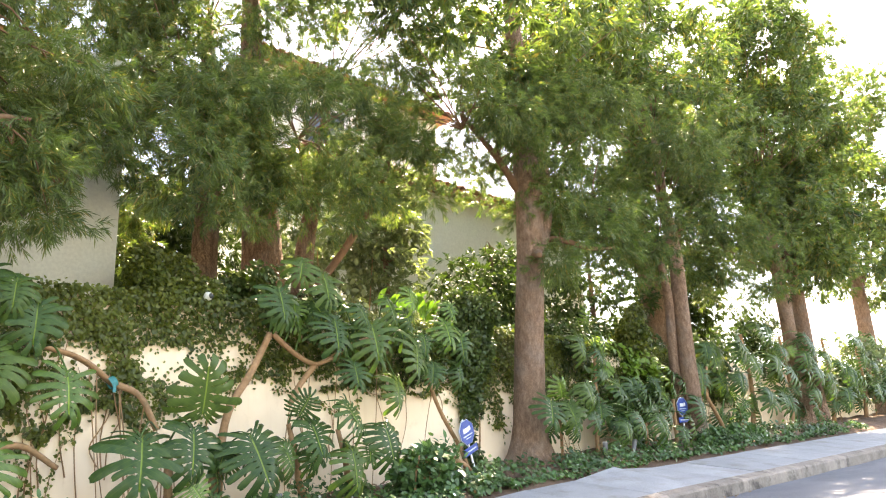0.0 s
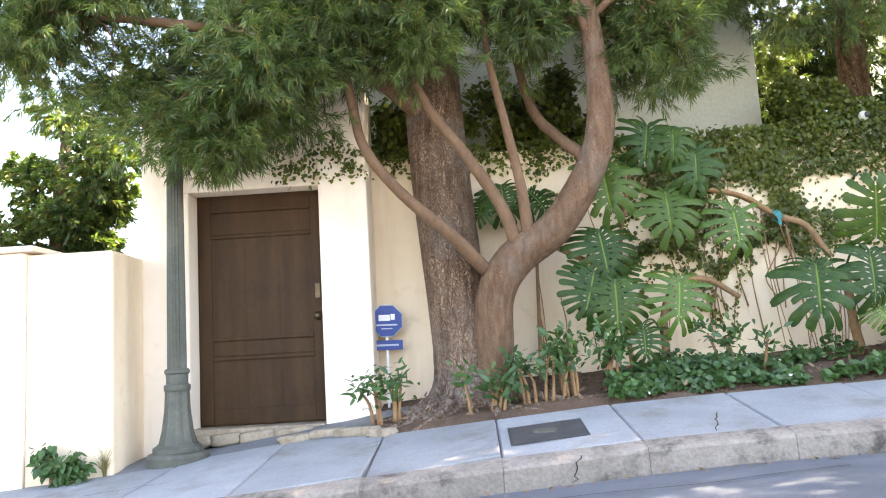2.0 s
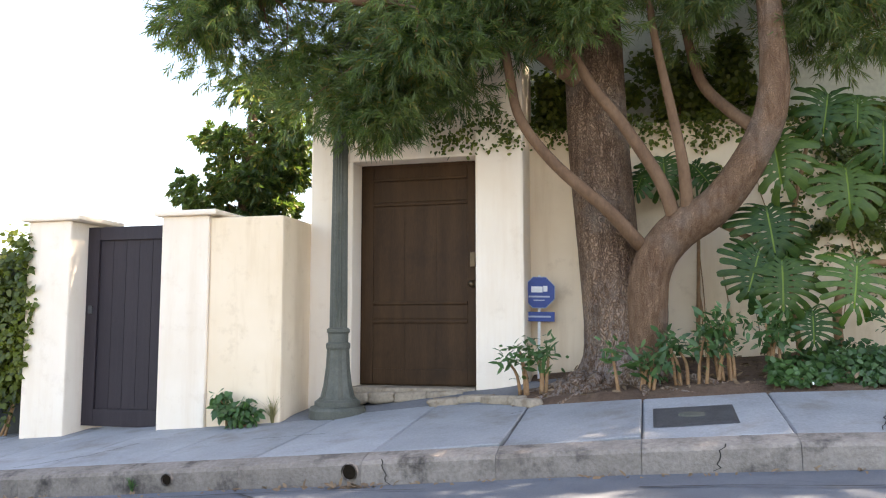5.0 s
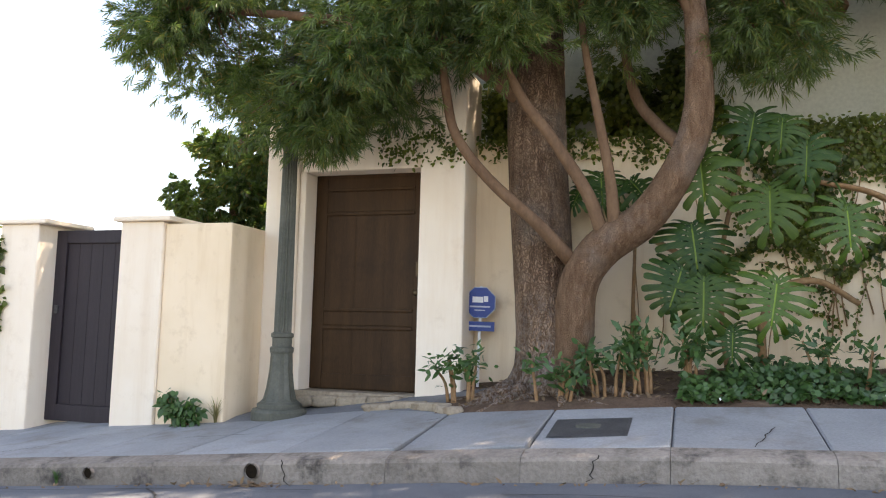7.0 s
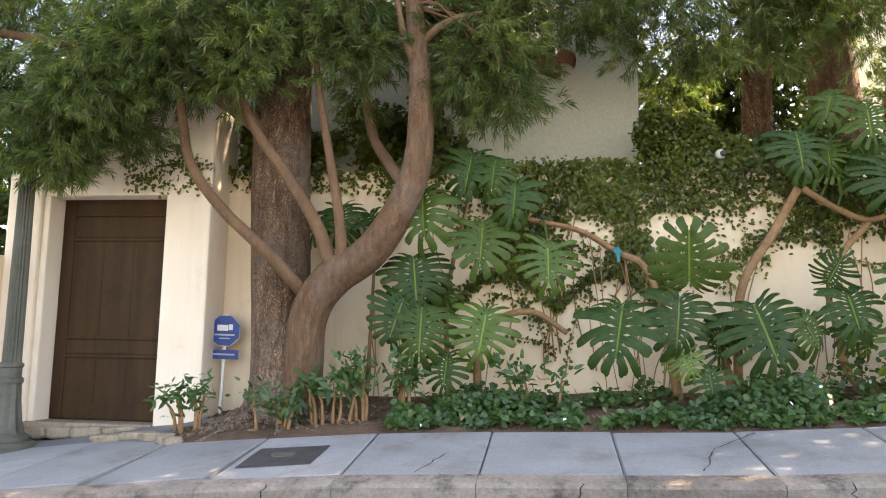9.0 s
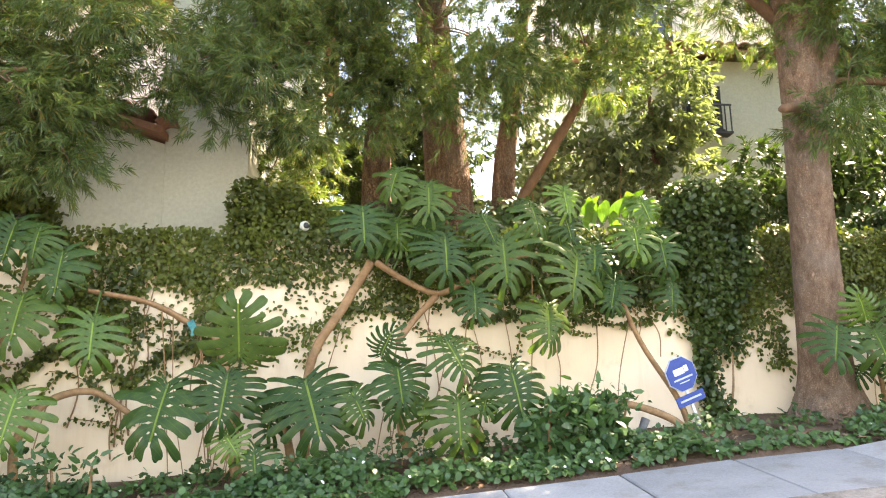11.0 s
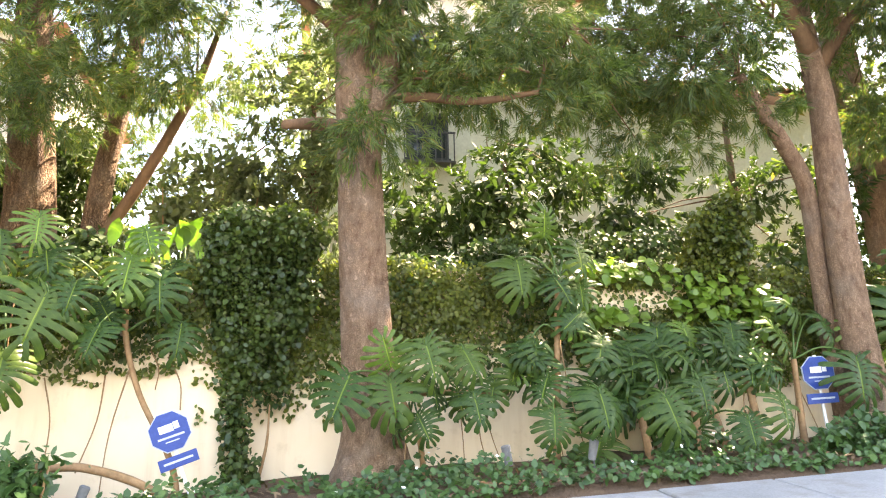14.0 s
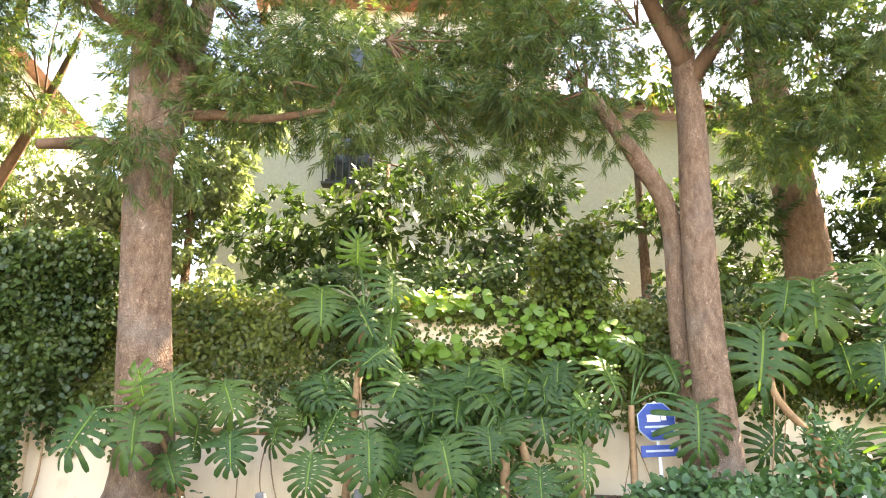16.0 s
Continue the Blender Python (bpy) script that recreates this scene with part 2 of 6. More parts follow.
M_BROAD = leafy("shrub_leaves", (0.018, 0.044, 0.012), (0.038, 0.076, 0.020), (0.078, 0.118, 0.034), 0.5, 0.26, spec=0.28)


# ---- building helpers ----
def link(name, me, mat, parent=None, label="", smooth=False):
    if mat:
        me.materials.append(mat)
    if smooth:
        me.polygons.foreach_set("use_smooth", [True] * len(me.polygons))
    ob = new(name, me)
    if parent:
        ob.parent = parent
        ob.matrix_parent_inverse = parent.matrix_basis.inverted()
    if label:
        ob["label"] = label
    return ob


def part(name, bm, mat, parent=None, label="", smooth=False):
    me = bpy.data.meshes.new(name)
    bm.to_mesh(me)
    bm.free()
    return link(name, me, mat, parent, label, smooth)


def raw(name, verts, faces, mat, parent=None, label="", smooth=False):
    me = bpy.data.meshes.new(name)
    me.from_pydata([tuple(v) for v in verts], [], [tuple(f) for f in faces])
    me.update()
    return link(name, me, mat, parent, label, smooth)


def quads(name, verts, n, mat, parent=None, label=""):
    """n loose leaves of four or six corners each from one array of corners."""
    k = len(verts) // n
    me = bpy.data.meshes.new(name)
    me.vertices.add(n * k)
    me.vertices.foreach_set("co", np.ascontiguousarray(verts, np.float32).ravel())
    me.loops.add(n * k)
    me.loops.foreach_set("vertex_index", np.arange(n * k, dtype=np.int32))
    me.polygons.add(n)
    me.polygons.foreach_set("loop_start", np.arange(0, n * k, k, dtype=np.int32))
    me.update(calc_edges=True)
    return link(name, me, mat, parent, label)


def thing(name, label, category, at=(0, 0, 0), group="", kind=""):
    ob = new(name)
    ob.location = at
    ob.matrix_basis = Matrix.Translation(at)
    return tagged(ob, label, category, group, kind)


def box(bm, x0, x1, y0, y1, z0, z1, bev=0.0, seg=2):
    vs = [bm.verts.new((x, y, z)) for x in (x0, x1) for y in (y0, y1) for z in (z0, z1)]
    fs = [bm.faces.new([vs[i] for i in f]) for f in ((0, 1, 3, 2), (4, 6, 7, 5), (0, 4, 5, 1), (2, 3, 7, 6), (0, 2, 6, 4), (1, 5, 7, 3))]
    if bev:
        edges = list({e for f in fs for e in f.edges})
        bmesh.ops.bevel(bm, geom=edges, offset=bev, segments=seg, affect="EDGES", profile=0.6)
    return bm


def boxed(x0, x1, y0, y1, z0, z1, bev=0.0):
    return box(bmesh.new(), x0, x1, y0, y1, z0, z1, bev)


def spline(points, steps):
    """A smooth curve through the points (Catmull-Rom)."""
    p = [np.array(q, float) for q in points]
    p = [2 * p[0] - p[1]] + p + [2 * p[-1] - p[-2]]
    out = []
    for i in range(1, len(p) - 2):
        for s in range(steps):
            t = s / steps
            out.append(0.5 * (2 * p[i] + (p[i + 1] - p[i - 1]) * t + (2 * p[i - 1] - 5 * p[i] + 4 * p[i + 1] - p[i + 2]) * t * t
                              + (3 * p[i] - p[i - 1] - 3 * p[i + 1] + p[i + 2]) * t ** 3))
    out.append(p[-2])
    return np.array(out)


def tube(points, radii, segs=10, steps=6, rough=0.06, seed=0, flare=0.0):
    """A tapered, slightly uneven limb through the points: verts, faces. flare: root ridges at the first end."""
    c = spline(points, steps)
    r = np.interp(np.linspace(0, 1, len(c)), np.linspace(0, 1, len(radii)), radii)
    rng = np.random.RandomState(seed)
    t = np.gradient(c, axis=0)
    t /= np.linalg.norm(t, axis=1)[:, None] + 1e-9
    up = np.array((0, 1, 0.01)) if abs(t[0][1]) < 0.8 else np.array((1, 0, 0.0))
    verts, faces = [], []
    ph = rng.rand(3) * 6.28
    for i in range(len(c)):
        a = np.cross(up, t[i])
        a /= np.linalg.norm(a) + 1e-9
        b = np.cross(t[i], a)
        for k in range(segs):
            th = 2 * math.pi * k / segs
            w = 1 + rough * (math.sin(2 * th + ph[0] + i * 0.13) + 0.6 * math.sin(3 * th + ph[1] - i * 0.21) + 0.5 * (rng.rand() - 0.5))
            if flare:
                low = max(0.0, 1 - i / (len(c) * 0.28)) ** 2
                w *= 1 + flare * low * (0.55 + 0.5 * math.sin(4 * th + ph[2]) + 0.3 * math.sin(7 * th + ph[0]))
            verts.append(c[i] + (a * math.cos(th) + b * math.sin(th)) * r[i] * w)
    for i in range(len(c) - 1):
        for k in range(segs):
            k2 = (k + 1) % segs
            faces.append((i * segs + k, i * segs + k2, (i + 1) * segs + k2, (i + 1) * segs + k))
    faces.append(tuple(range(segs))[::-1])
    faces.append(tuple((len(c) - 1) * segs + k for k in range(segs)))
    return verts, faces


def limb(name, parent, mat, points, radii, segs=10, label="", **kw):
    v, f = tube(points, radii, segs, **kw)
    return raw(name, v, f, mat, parent, label, smooth=True)


# ---- the lie of the land ----
def kerb_z(x):
    """Height of the kerb's top: steep at the door, easier past the forked tree, then up again."""
    x = max(-60.0, min(90.0, x))
    if x < 3.2:
        return -0.32 + 0.083 * x
    if x < 9.7:
        return float(np.interp(x, (3.2, 4, 5, 6, 7, 8, 9, 9.7), (-0.0544, -0.012, 0.018, 0.055, 0.125, 0.215, 0.310, 0.3815)))
    return 0.178 + 0.055 * (x - 6)


def fall(x):
    return 0.07 + 0.07 * min(1.0, max(0.0, (x - 0.2) / 2.3))


def ground_z(x, y):
    return kerb_z(x) + fall(x) * (min(y, 0.3) + 2.3)


def sheet(name, xs, ys, zf, mat, parent=None, label="", smooth=True):
    verts = [(x, y, zf(x, y)) for x in xs for y in ys]
    n = len(ys)
    faces = [(i * n + j, (i + 1) * n + j, (i + 1) * n + j + 1, i * n + j + 1) for i in range(len(xs) - 1) for j in range(n - 1)]
    return raw(name, verts, faces, mat, parent, label, smooth)


rng = random.Random(4)
far_xs = [-900, -300, -120, -60] + [-40 + 2 * i for i in range(61)] + [90, 150, 400, 900]
ground = sheet("ground", far_xs, [-900, -200, -60, -30, -14, -8, -2.46, -2.2, -1, 0.3, 3, 10, 40, 200, 900],
               lambda x, y: kerb_z(x) - 0.30 if y < -1.5 else ground_z(x, y) - 0.12, M_GROUND)
tagged(ground, "dry bare earth that the street and gardens lie on", "ground", kind="structure")
road = sheet("road", [-60 + 0.5 * i for i in range(301)], [-13 + 0.35 * j for j in range(30)] + [-2.475],
             lambda x, y: kerb_z(x) - 0.165 + 0.018 * (-2.47 - y) * (1 if y > -6.5 else 0) + 0.018 * 4 * (y <= -6.5) + 0.004 * math.sin(3 * x + 2 * y), M_ROAD)
tagged(road, "worn grey asphalt street sloping uphill", "road", kind="structure")

# garden wall, stepping up the hill
bm = bmesh.new()
box(bm, 1.56, 9.9, 0.15, 0.42, -0.4, 2.42, 0.02)
garden_wall = part("wall_garden", bm, M_STUCCO)
tagged(garden_wall, "cream stucco garden wall overgrown with creeping vines", "wall", kind="structure")
upper_wall = part("wall_garden_upper", boxed(9.9, 30, 0.33, 0.60, -0.2, 2.55, 0.02), M_STUCCO)
tagged(upper_wall, "cream stucco garden wall behind climbing plants", "wall", kind="structure")

bed = sheet("planting_bed", [1.62 + 0.12 * i for i in range(240)], [-1.24 + 0.09 * j for j in range(18)],
            lambda x, y: ground_z(x, y) + (0.02 + 0.018 * math.sin(5 * x) * math.sin(7 * y) if y > -1.1 else -0.02), M_SOIL)
tagged(bed, "brown soil and leaf litter in the planting bed", "soil", kind="structure")

# ---- door portal ----
portal = thing("wall_portal", "white stucco piers and lintel round the street door", "wall", kind="structure")
part("pier", boxed(-0.446, -0.10, -0.26, 0.30, -0.30, 3.05, 0.025), M_PIER, portal)
part("pier", boxed(1.16, 1.60, -0.26, 0.30, -0.20, 3.05, 0.025), M_PIER, portal)
part("lintel", boxed(-0.10, 1.16, -0.20, 0.30, 2.13, 3.05, 0.02), M_PIER, portal)
part("jamb", boxed(-0.10, -0.03, -0.22, 0.12, -0.1, 2.13, 0.02), M_PIER, portal)
part("backing", boxed(-0.10, 1.16, 0.14, 0.22, -0.2, 2.14), M_DOOR, portal)

door = thing("door_1", "dark stained wooden street door with recessed panels, closed", "door", (0, 0.03, 0), kind="structure")
bm = bmesh.new()
box(bm, -0.03, 1.16, 0.012, 0.10, 0.02, 2.13, 0.004)
part("panel", bm, M_DOOR, door)
for x0, x1, z0, z1 in ((-0.02, 0.10, 0.03, 2.10), (1.03, 1.15, 0.03, 2.10)):
    part("stile", boxed(x0, x1, 0.0, 0.04, z0, z1, 0.006), M_DOOR, door)
for z0, z1 in ((0.03, 0.17), (0.64, 0.77), (1.76, 1.96), (1.99, 2.10)):
    part("rail", boxed(0.10, 1.03, 0.004, 0.04, z0, z1, 0.006), M_DOOR, door)
for z in (0.60, 0.775, 1.72, 1.965):
    part("moulding", boxed(0.10, 1.03, -0.010, 0.03, z, z + 0.03, 0.008), M_DOOR, door)
for x in (0.41, 0.72):
    part("plank_seam", boxed(x, x + 0.004, 0.009, 0.02, 0.17, 1.72), M_DOOR, door)
bm = bmesh.new()
bmesh.ops.create_uvsphere(bm, u_segments=18, v_segments=12, radius=0.033, matrix=pose(1.08, -0.055, 0.96) @ Matrix.Diagonal((1, 0.8, 1, 1)))
bmesh.ops.create_cone(bm, cap_ends=True, segments=18, radius1=0.038, radius2=0.034, depth=0.012, matrix=pose(1.08, -0.006, 0.96, 90))
bmesh.ops.create_cone(bm, cap_ends=True, segments=12, radius1=0.014, radius2=0.014, depth=0.05, matrix=pose(1.08, -0.03, 0.96, 90))
part("door_knob", bm, M_BRASS, door, "round bronze door knob", smooth=True)
part("lock_plate", boxed(1.055, 1.105, -0.012, 0.01, 1.12, 1.26, 0.006), M_BRASS, door, "small bronze lock plate")
sill = part("door_sill", boxed(-0.10, 1.158, -0.262, 0.10, -0.05, 0.015, 0.012), M_STEP)
tagged(sill, "worn pale concrete sill under the street door", "sill", kind="structure")

# ---- low wall with garden gate ----
low = thing("wall_low", "cream stucco low wall beside the garden gate", "wall", kind="structure")
part("wall_face", boxed(-1.16, -0.44, -0.84, -0.22, -0.6, 1.55, 0.02), M_STUCCO, low)
part("gate_pier", boxed(-1.64, -1.16, -0.87, -0.30, -0.6, 1.57, 0.02), M_PIER, low)
part("gate_pier", boxed(-3.10, -2.62, -0.87, -0.30, -0.8, 1.57, 0.02), M_PIER, low)
part("cap", boxed(-1.70, -1.06, -0.92, -0.24, 1.57, 1.62, 0.018), M_PIER, low, "thin weathered cap stone")
part("cap", boxed(-3.16, -2.50, -0.92, -0.24, 1.57, 1.62, 0.018), M_PIER, low, "thin weathered cap stone")
fence_wall = part("wall_left", boxed(-9, -3.10, -0.60, -0.52, -1.4, 1.3, 0.01), M_SHUT)
tagged(fence_wall, "dark close-boarded fence under climbing leaves", "fence", kind="structure")

gate = thing("garden_gate", "dark brown painted wooden garden gate, closed", "gate", (-2.05, -0.60, 0))
gx0, gx1, gz0, gz1 = -2.615, -1.645, -0.37, 1.53
for a, b in ((gx0, gx0 + 0.13), (gx1 - 0.12, gx1)):
    part("stile", boxed(a, b, -0.63, -0.57, gz0, gz1, 0.005), M_GATE, gate)
for a, b in ((gz0, gz0 + 0.16), (gz1 - 0.13, gz1)):
    part("rail", boxed(gx0 + 0.13, gx1 - 0.12, -0.63, -0.57, a, b, 0.005), M_GATE, gate)
for i in range(5):
    w = (gx1 - gx0 - 0.25) / 5
    part("board", boxed(gx0 + 0.13 + i * w + 0.001, gx0 + 0.13 + (i + 1) * w - 0.001, -0.605, -0.58, gz0 + 0.16, gz1 - 0.13, 0.004), M_GATE, gate)
part("latch", boxed(gx0 + 0.04, gx0 + 0.085, -0.65, -0.63, 0.69, 0.77, 0.006), M_IRON, gate, "small grey metal latch plate")

# ---- street lamp ----
LX, LY = 0.0, -0.62
lz = ground_z(LX, LY)
street_lamp = thing("street_lamp", "fluted grey-green cast iron street lamp on a flared base", "street lamp", (LX, LY, lz))


def lathe(profile, segs, flutes=0, depth=0.0, square=False):
    verts, faces = [], []
    for r, z in profile:
        for k in range(segs):
            th = 2 * math.pi * k / segs
            rr = r * (1 - depth * (0.5 + 0.5 * math.cos(flutes * th)) if flutes else 1)
            verts.append((LX + rr * math.cos(th), LY + rr * math.sin(th), lz + z))
    n = len(profile)
    for i in range(n - 1):
        for k in range(segs):
            k2 = (k + 1) % segs
            faces.append((i * segs + k, i * segs + k2, (i + 1) * segs + k2, (i + 1) * segs + k))
    faces.append(tuple(range(segs))[::-1])
    faces.append(tuple((n - 1) * segs + k for k in range(segs)))
    return verts, faces


v, f = lathe([(0.25, -0.06), (0.25, 0.05), (0.235, 0.075), (0.20, 0.085), (0.20, 0.12), (0.17, 0.14)], 24)
raw("plinth", v, f, M_LAMP, street_lamp)
v, f = lathe([(0.172, 0.138), (0.15, 0.16), (0.125, 0.26), (0.105, 0.42), (0.098, 0.56), (0.10, 0.58)], 32, 8, 0.14)
raw("base", v, f, M_LAMP, street_lamp)
v, f = lathe([(0.104, 0.575), (0.108, 0.59), (0.108, 0.62), (0.088, 0.635), (0.09, 0.71), (0.102, 0.72), (0.102, 0.745), (0.085, 0.76)], 24)
raw("collar", v, f, M_LAMP, street_lamp)
v, f = lathe([(0.080, 0.755), (0.076, 1.4), (0.070, 2.1), (0.066, 2.70)], 64, 16, 0.16)
raw("post", v, f, M_LAMP, street_lamp)
v, f = lathe([(0.07, 2.69), (0.10, 2.72), (0.10, 2.75), (0.07, 2.78), (0.12, 2.85), (0.13, 2.87)], 24)
raw("capital", v, f, M_LAMP, street_lamp)
v, f = lathe([(0.11, 2.87), (0.165, 3.25)], 6)
M_GLASS, nt, b = nodes("frosted_lamp_glass", 0.35)
b.inputs["Base Color"].default_value = (0.75, 0.78, 0.8, 1)
nt.links.new(ramp(nt, noise_tex(nt, coords(nt), 9), [(0.3, (0.42, 0.46, 0.49)), (0.7, (0.56, 0.59, 0.62))]), b.inputs["Base Color"])
raw("lantern_glass", v, f, M_GLASS, street_lamp, "milky lantern panes")
for k in range(6):
    th = 2 * math.pi * k / 6
    p = [(LX + r * math.cos(th), LY + r * math.sin(th), lz + z) for r, z in ((0.112, 2.86), (0.169, 3.26))]
    limb("lantern_bar", street_lamp, M_LAMP, p, (0.009, 0.009), 6, steps=1, rough=0)
v, f = lathe([(0.19, 3.25), (0.19, 3.28), (0.09, 3.38), (0.03, 3.43), (0.035, 3.46), (0.005, 3.53)], 18)
raw("lantern_roof", v, f, M_LAMP, street_lamp)


# ---- trees ----
def sprays(rg, boughs, per, leaf=0.088, width=0.0048, count=22, spread=0.28, sag=0.35):
    """Narrow leaves in tufts round the given bough centres."""
    b = np.asarray(boughs, float)
    n = len(b) * per
    c = np.repeat(b, per, axis=0)
    off = rg.normal(size=(n, 3))
    off /= np.linalg.norm(off, axis=1)[:, None]
    rad = spread * rg.rand(n, 1) ** 0.45
    size = np.repeat(0.6 + 0.7 * rg.rand(len(b), 1), per, axis=0)
    off *= rad * size * np.array((1.25, 1.1, 0.75))
    p = c + off
    axis = off / (np.linalg.norm(off, axis=1)[:, None] + 1e-9) + rg.normal(size=(n, 3)) * 0.45 + np.array((0, -0.1, -sag))
    axis /= np.linalg.norm(axis, axis=1)[:, None]
    ref = np.where(np.abs(axis[:, 2:3]) > 0.9, np.array((1.0, 0, 0)), np.array((0, 0, 1.0)))
    s = np.cross(axis, ref)
    s /= np.linalg.norm(s, axis=1)[:, None]
    u = np.cross(s, axis)
    k = np.arange(count)
    th = (k * 2.4)[None, :] + rg.rand(n, 1) * 6.28
    lift = np.radians(16 + 36 * rg.rand(n, count))
    along = (k / count)[None, :] * 0.13
    d = axis[:, None] * np.cos(lift)[..., None] + (s[:, None] * np.cos(th)[..., None] + u[:, None] * np.sin(th)[..., None]) * np.sin(lift)[..., None]
    d[..., 2] -= 0.12
    d /= np.linalg.norm(d, axis=2)[..., None]
    base = p[:, None] + axis[:, None] * along[..., None]
    ln = leaf * (0.7 + 0.6 * rg.rand(n, count))[..., None]
    side = np.cross(d, rg.normal(size=(n, count, 3)))
    side /= np.linalg.norm(side, axis=2)[..., None] + 1e-9
    side *= width * (0.8 + 0.5 * rg.rand(n, count))[..., None]
    bend = np.array((0, 0, -0.012))
    quad = np.stack([base, base + d * ln * 0.45 + side, base + d * ln + bend, base + d * ln * 0.45 - side], axis=2)
    return quad.reshape(-1, 3), n * count


def in_ellipsoids(rg, shells):
    out = []
    for cx, cy, cz, rx, ry, rz, n in shells:
        d = rg.normal(size=(n, 3))
        d /= np.linalg.norm(d, axis=1)[:, None]
        out.append(np.array((cx, cy, cz)) + d * (0.35 + 0.65 * rg.rand(n, 1) ** 0.5) * np.array((rx, ry, rz)))
    return np.concatenate(out)


# breaks in the canopy: the sun reaches the plants below along these lines
SUN_BREAKS = ((12.7, -0.05, 2.55), (14.25, -0.2, 1.9), (8.5, -0.42, 2.0), (12.8, -0.15, 1.75))


def crown(parent, shells, seed, per=30, mat=None, twigs=0.24, forks=(), share=0.5, gap=None, **kw):
    """Foliage for the given masses, with twigs running out to the tufts from the nearest fork point."""
    rg = np.random.RandomState(seed)
    b = in_ellipsoids(rg, [(*q[:6], int(q[6] * share)) for q in shells])
    for hole in SUN_BREAKS:
        along = ((b - np.array(hole)) * np.array(sun_from)).sum(1)
        off = b - np.array(hole) - along[:, None] * np.array(sun_from)
        b = b[(along < 0) | ((off ** 2).sum(1) > 0.34 ** 2)]
    if gap:
        b = b[((b - np.array(gap[:3])) ** 2).sum(1) > gap[3] ** 2]
    v, n = sprays(rg, b, per, **kw)
    quads("crown", v, n, mat or M_NEEDLE, parent, "dense fern-pine foliage of narrow green leaves")
    if forks:
        vs, fs = [], []
        f = np.array(forks, float)
        for i, q in enumerate(b):
            if rg.rand() > twigs:
                continue
            a = f[np.argmin(((f - q) ** 2).sum(1))]
            m = (a + q) / 2 + rg.normal(size=3) * 0.12 + np.array((0, 0, 0.08))
            tv, tf = tube((a, m, q), (0.012, 0.008, 0.004), 5, steps=3, rough=0.1, seed=i)
            o = len(vs)
            vs += tv
            fs += [tuple(j + o for j in face) for face in tf]
        tagged(raw("twig_spray", vs, fs, M_LIMB, parent, "thin bare twigs", smooth=True), kind="stuff")


tree = thing("fern_pine_tree", "old fern pine with a forked grey-brown trunk beside the street door", "tree", (2.38, -0.4, 0.1), "street trees")
limb("trunk", tree, M_BARK1, ((2.42, -0.40, -0.05), (2.41, -0.38, 0.35), (2.34, -0.34, 1.15), (2.27, -0.28, 2.15), (2.22, -0.2, 3.4), (2.1, -0.1, 5.2), (2.0, 0.0, 7.0)),
     (0.40, 0.275, 0.265, 0.265, 0.25, 0.20, 0.11), 28, "flaking plated bark", flare=0.5, steps=8, seed=1, rough=0.025)
for k, (a, c) in enumerate((((2.15, -0.62), (1.72, -0.98)), ((2.25, -0.72), (1.98, -1.12)), ((2.5, -0.78), (2.62, -1.10)), ((2.08, -0.5), (1.55, -0.72)), ((2.75, -0.7), (3.25, -0.98)))):
    m = ((a[0] + c[0]) / 2 + 0.05, (a[1] + c[1]) / 2 - 0.03)
    limb("root", tree, M_BARK1, ((a[0], a[1], ground_z(*a) + 0.08), (m[0], m[1], ground_z(*m) + 0.03), (c[0], c[1], ground_z(*c) - 0.01)), (0.06, 0.04, 0.02), 10, steps=5, seed=90 + k, rough=0.12)
limb("limb", tree, M_BENT, ((2.58, -0.50, 0.10), (2.64, -0.55, 0.55), (2.68, -0.58, 1.0), (2.86, -0.60, 1.30), (3.22, -0.66, 1.55), (3.50, -0.74, 1.95), (3.63, -0.80, 2.35), (3.62, -0.82, 3.0), (3.55, -0.85, 3.8), (3.5, -0.8, 4.8)),
     (0.21, 0.17, 0.165, 0.165, 0.145, 0.125, 0.115, 0.09, 0.075, 0.05), 20, "bent second stem rising from the fork", steps=7, seed=2, rough=0.03)
limb("branch", tree, M_LIMB, ((2.63, -0.62, 1.20), (2.36, -0.72, 1.50), (1.95, -0.80, 1.88), (1.68, -0.86, 2.25), (1.60, -0.9, 2.6), (1.5, -0.95, 3.3)), (0.062, 0.056, 0.050, 0.044, 0.04, 0.03), 12, steps=5, seed=3)
limb("branch", tree, M_LIMB, ((2.88, -0.66, 1.42), (2.76, -0.72, 1.75), (2.48, -0.8, 2.2), (2.2, -0.85, 2.6), (1.9, -0.9, 3.3)), (0.06, 0.052, 0.045, 0.04, 0.025), 12, steps=5, seed=4)
limb("branch", tree, M_LIMB, ((2.98, -0.68, 1.44), (2.95, -0.74, 1.85), (2.86, -0.78, 2.35), (2.74, -0.8, 3.0), (2.7, -0.85, 3.6)), (0.052, 0.042, 0.036, 0.03, 0.02), 12, steps=5, seed=5)
limb("branch", tree, M_LIMB, ((3.50, -0.72, 2.1), (3.30, -0.5, 2.35), (3.12, -0.35, 2.65), (3.0, -0.3, 3.2)), (0.06, 0.05, 0.045, 0.03), 10, steps=4, seed=6)
limb("branch", tree, M_LIMB, ((3.62, -0.82, 3.05), (3.50, -0.9, 3.3), (3.4, -0.9, 3.8)), (0.045, 0.03, 0.02), 10, steps=4, seed=7)
limb("branch", tree, M_LIMB, ((3.60, -0.82, 3.25), (3.85, -0.9, 3.42), (4.15, -0.95, 3.47)), (0.040, 0.030, 0.016), 10, steps=4, seed=8)
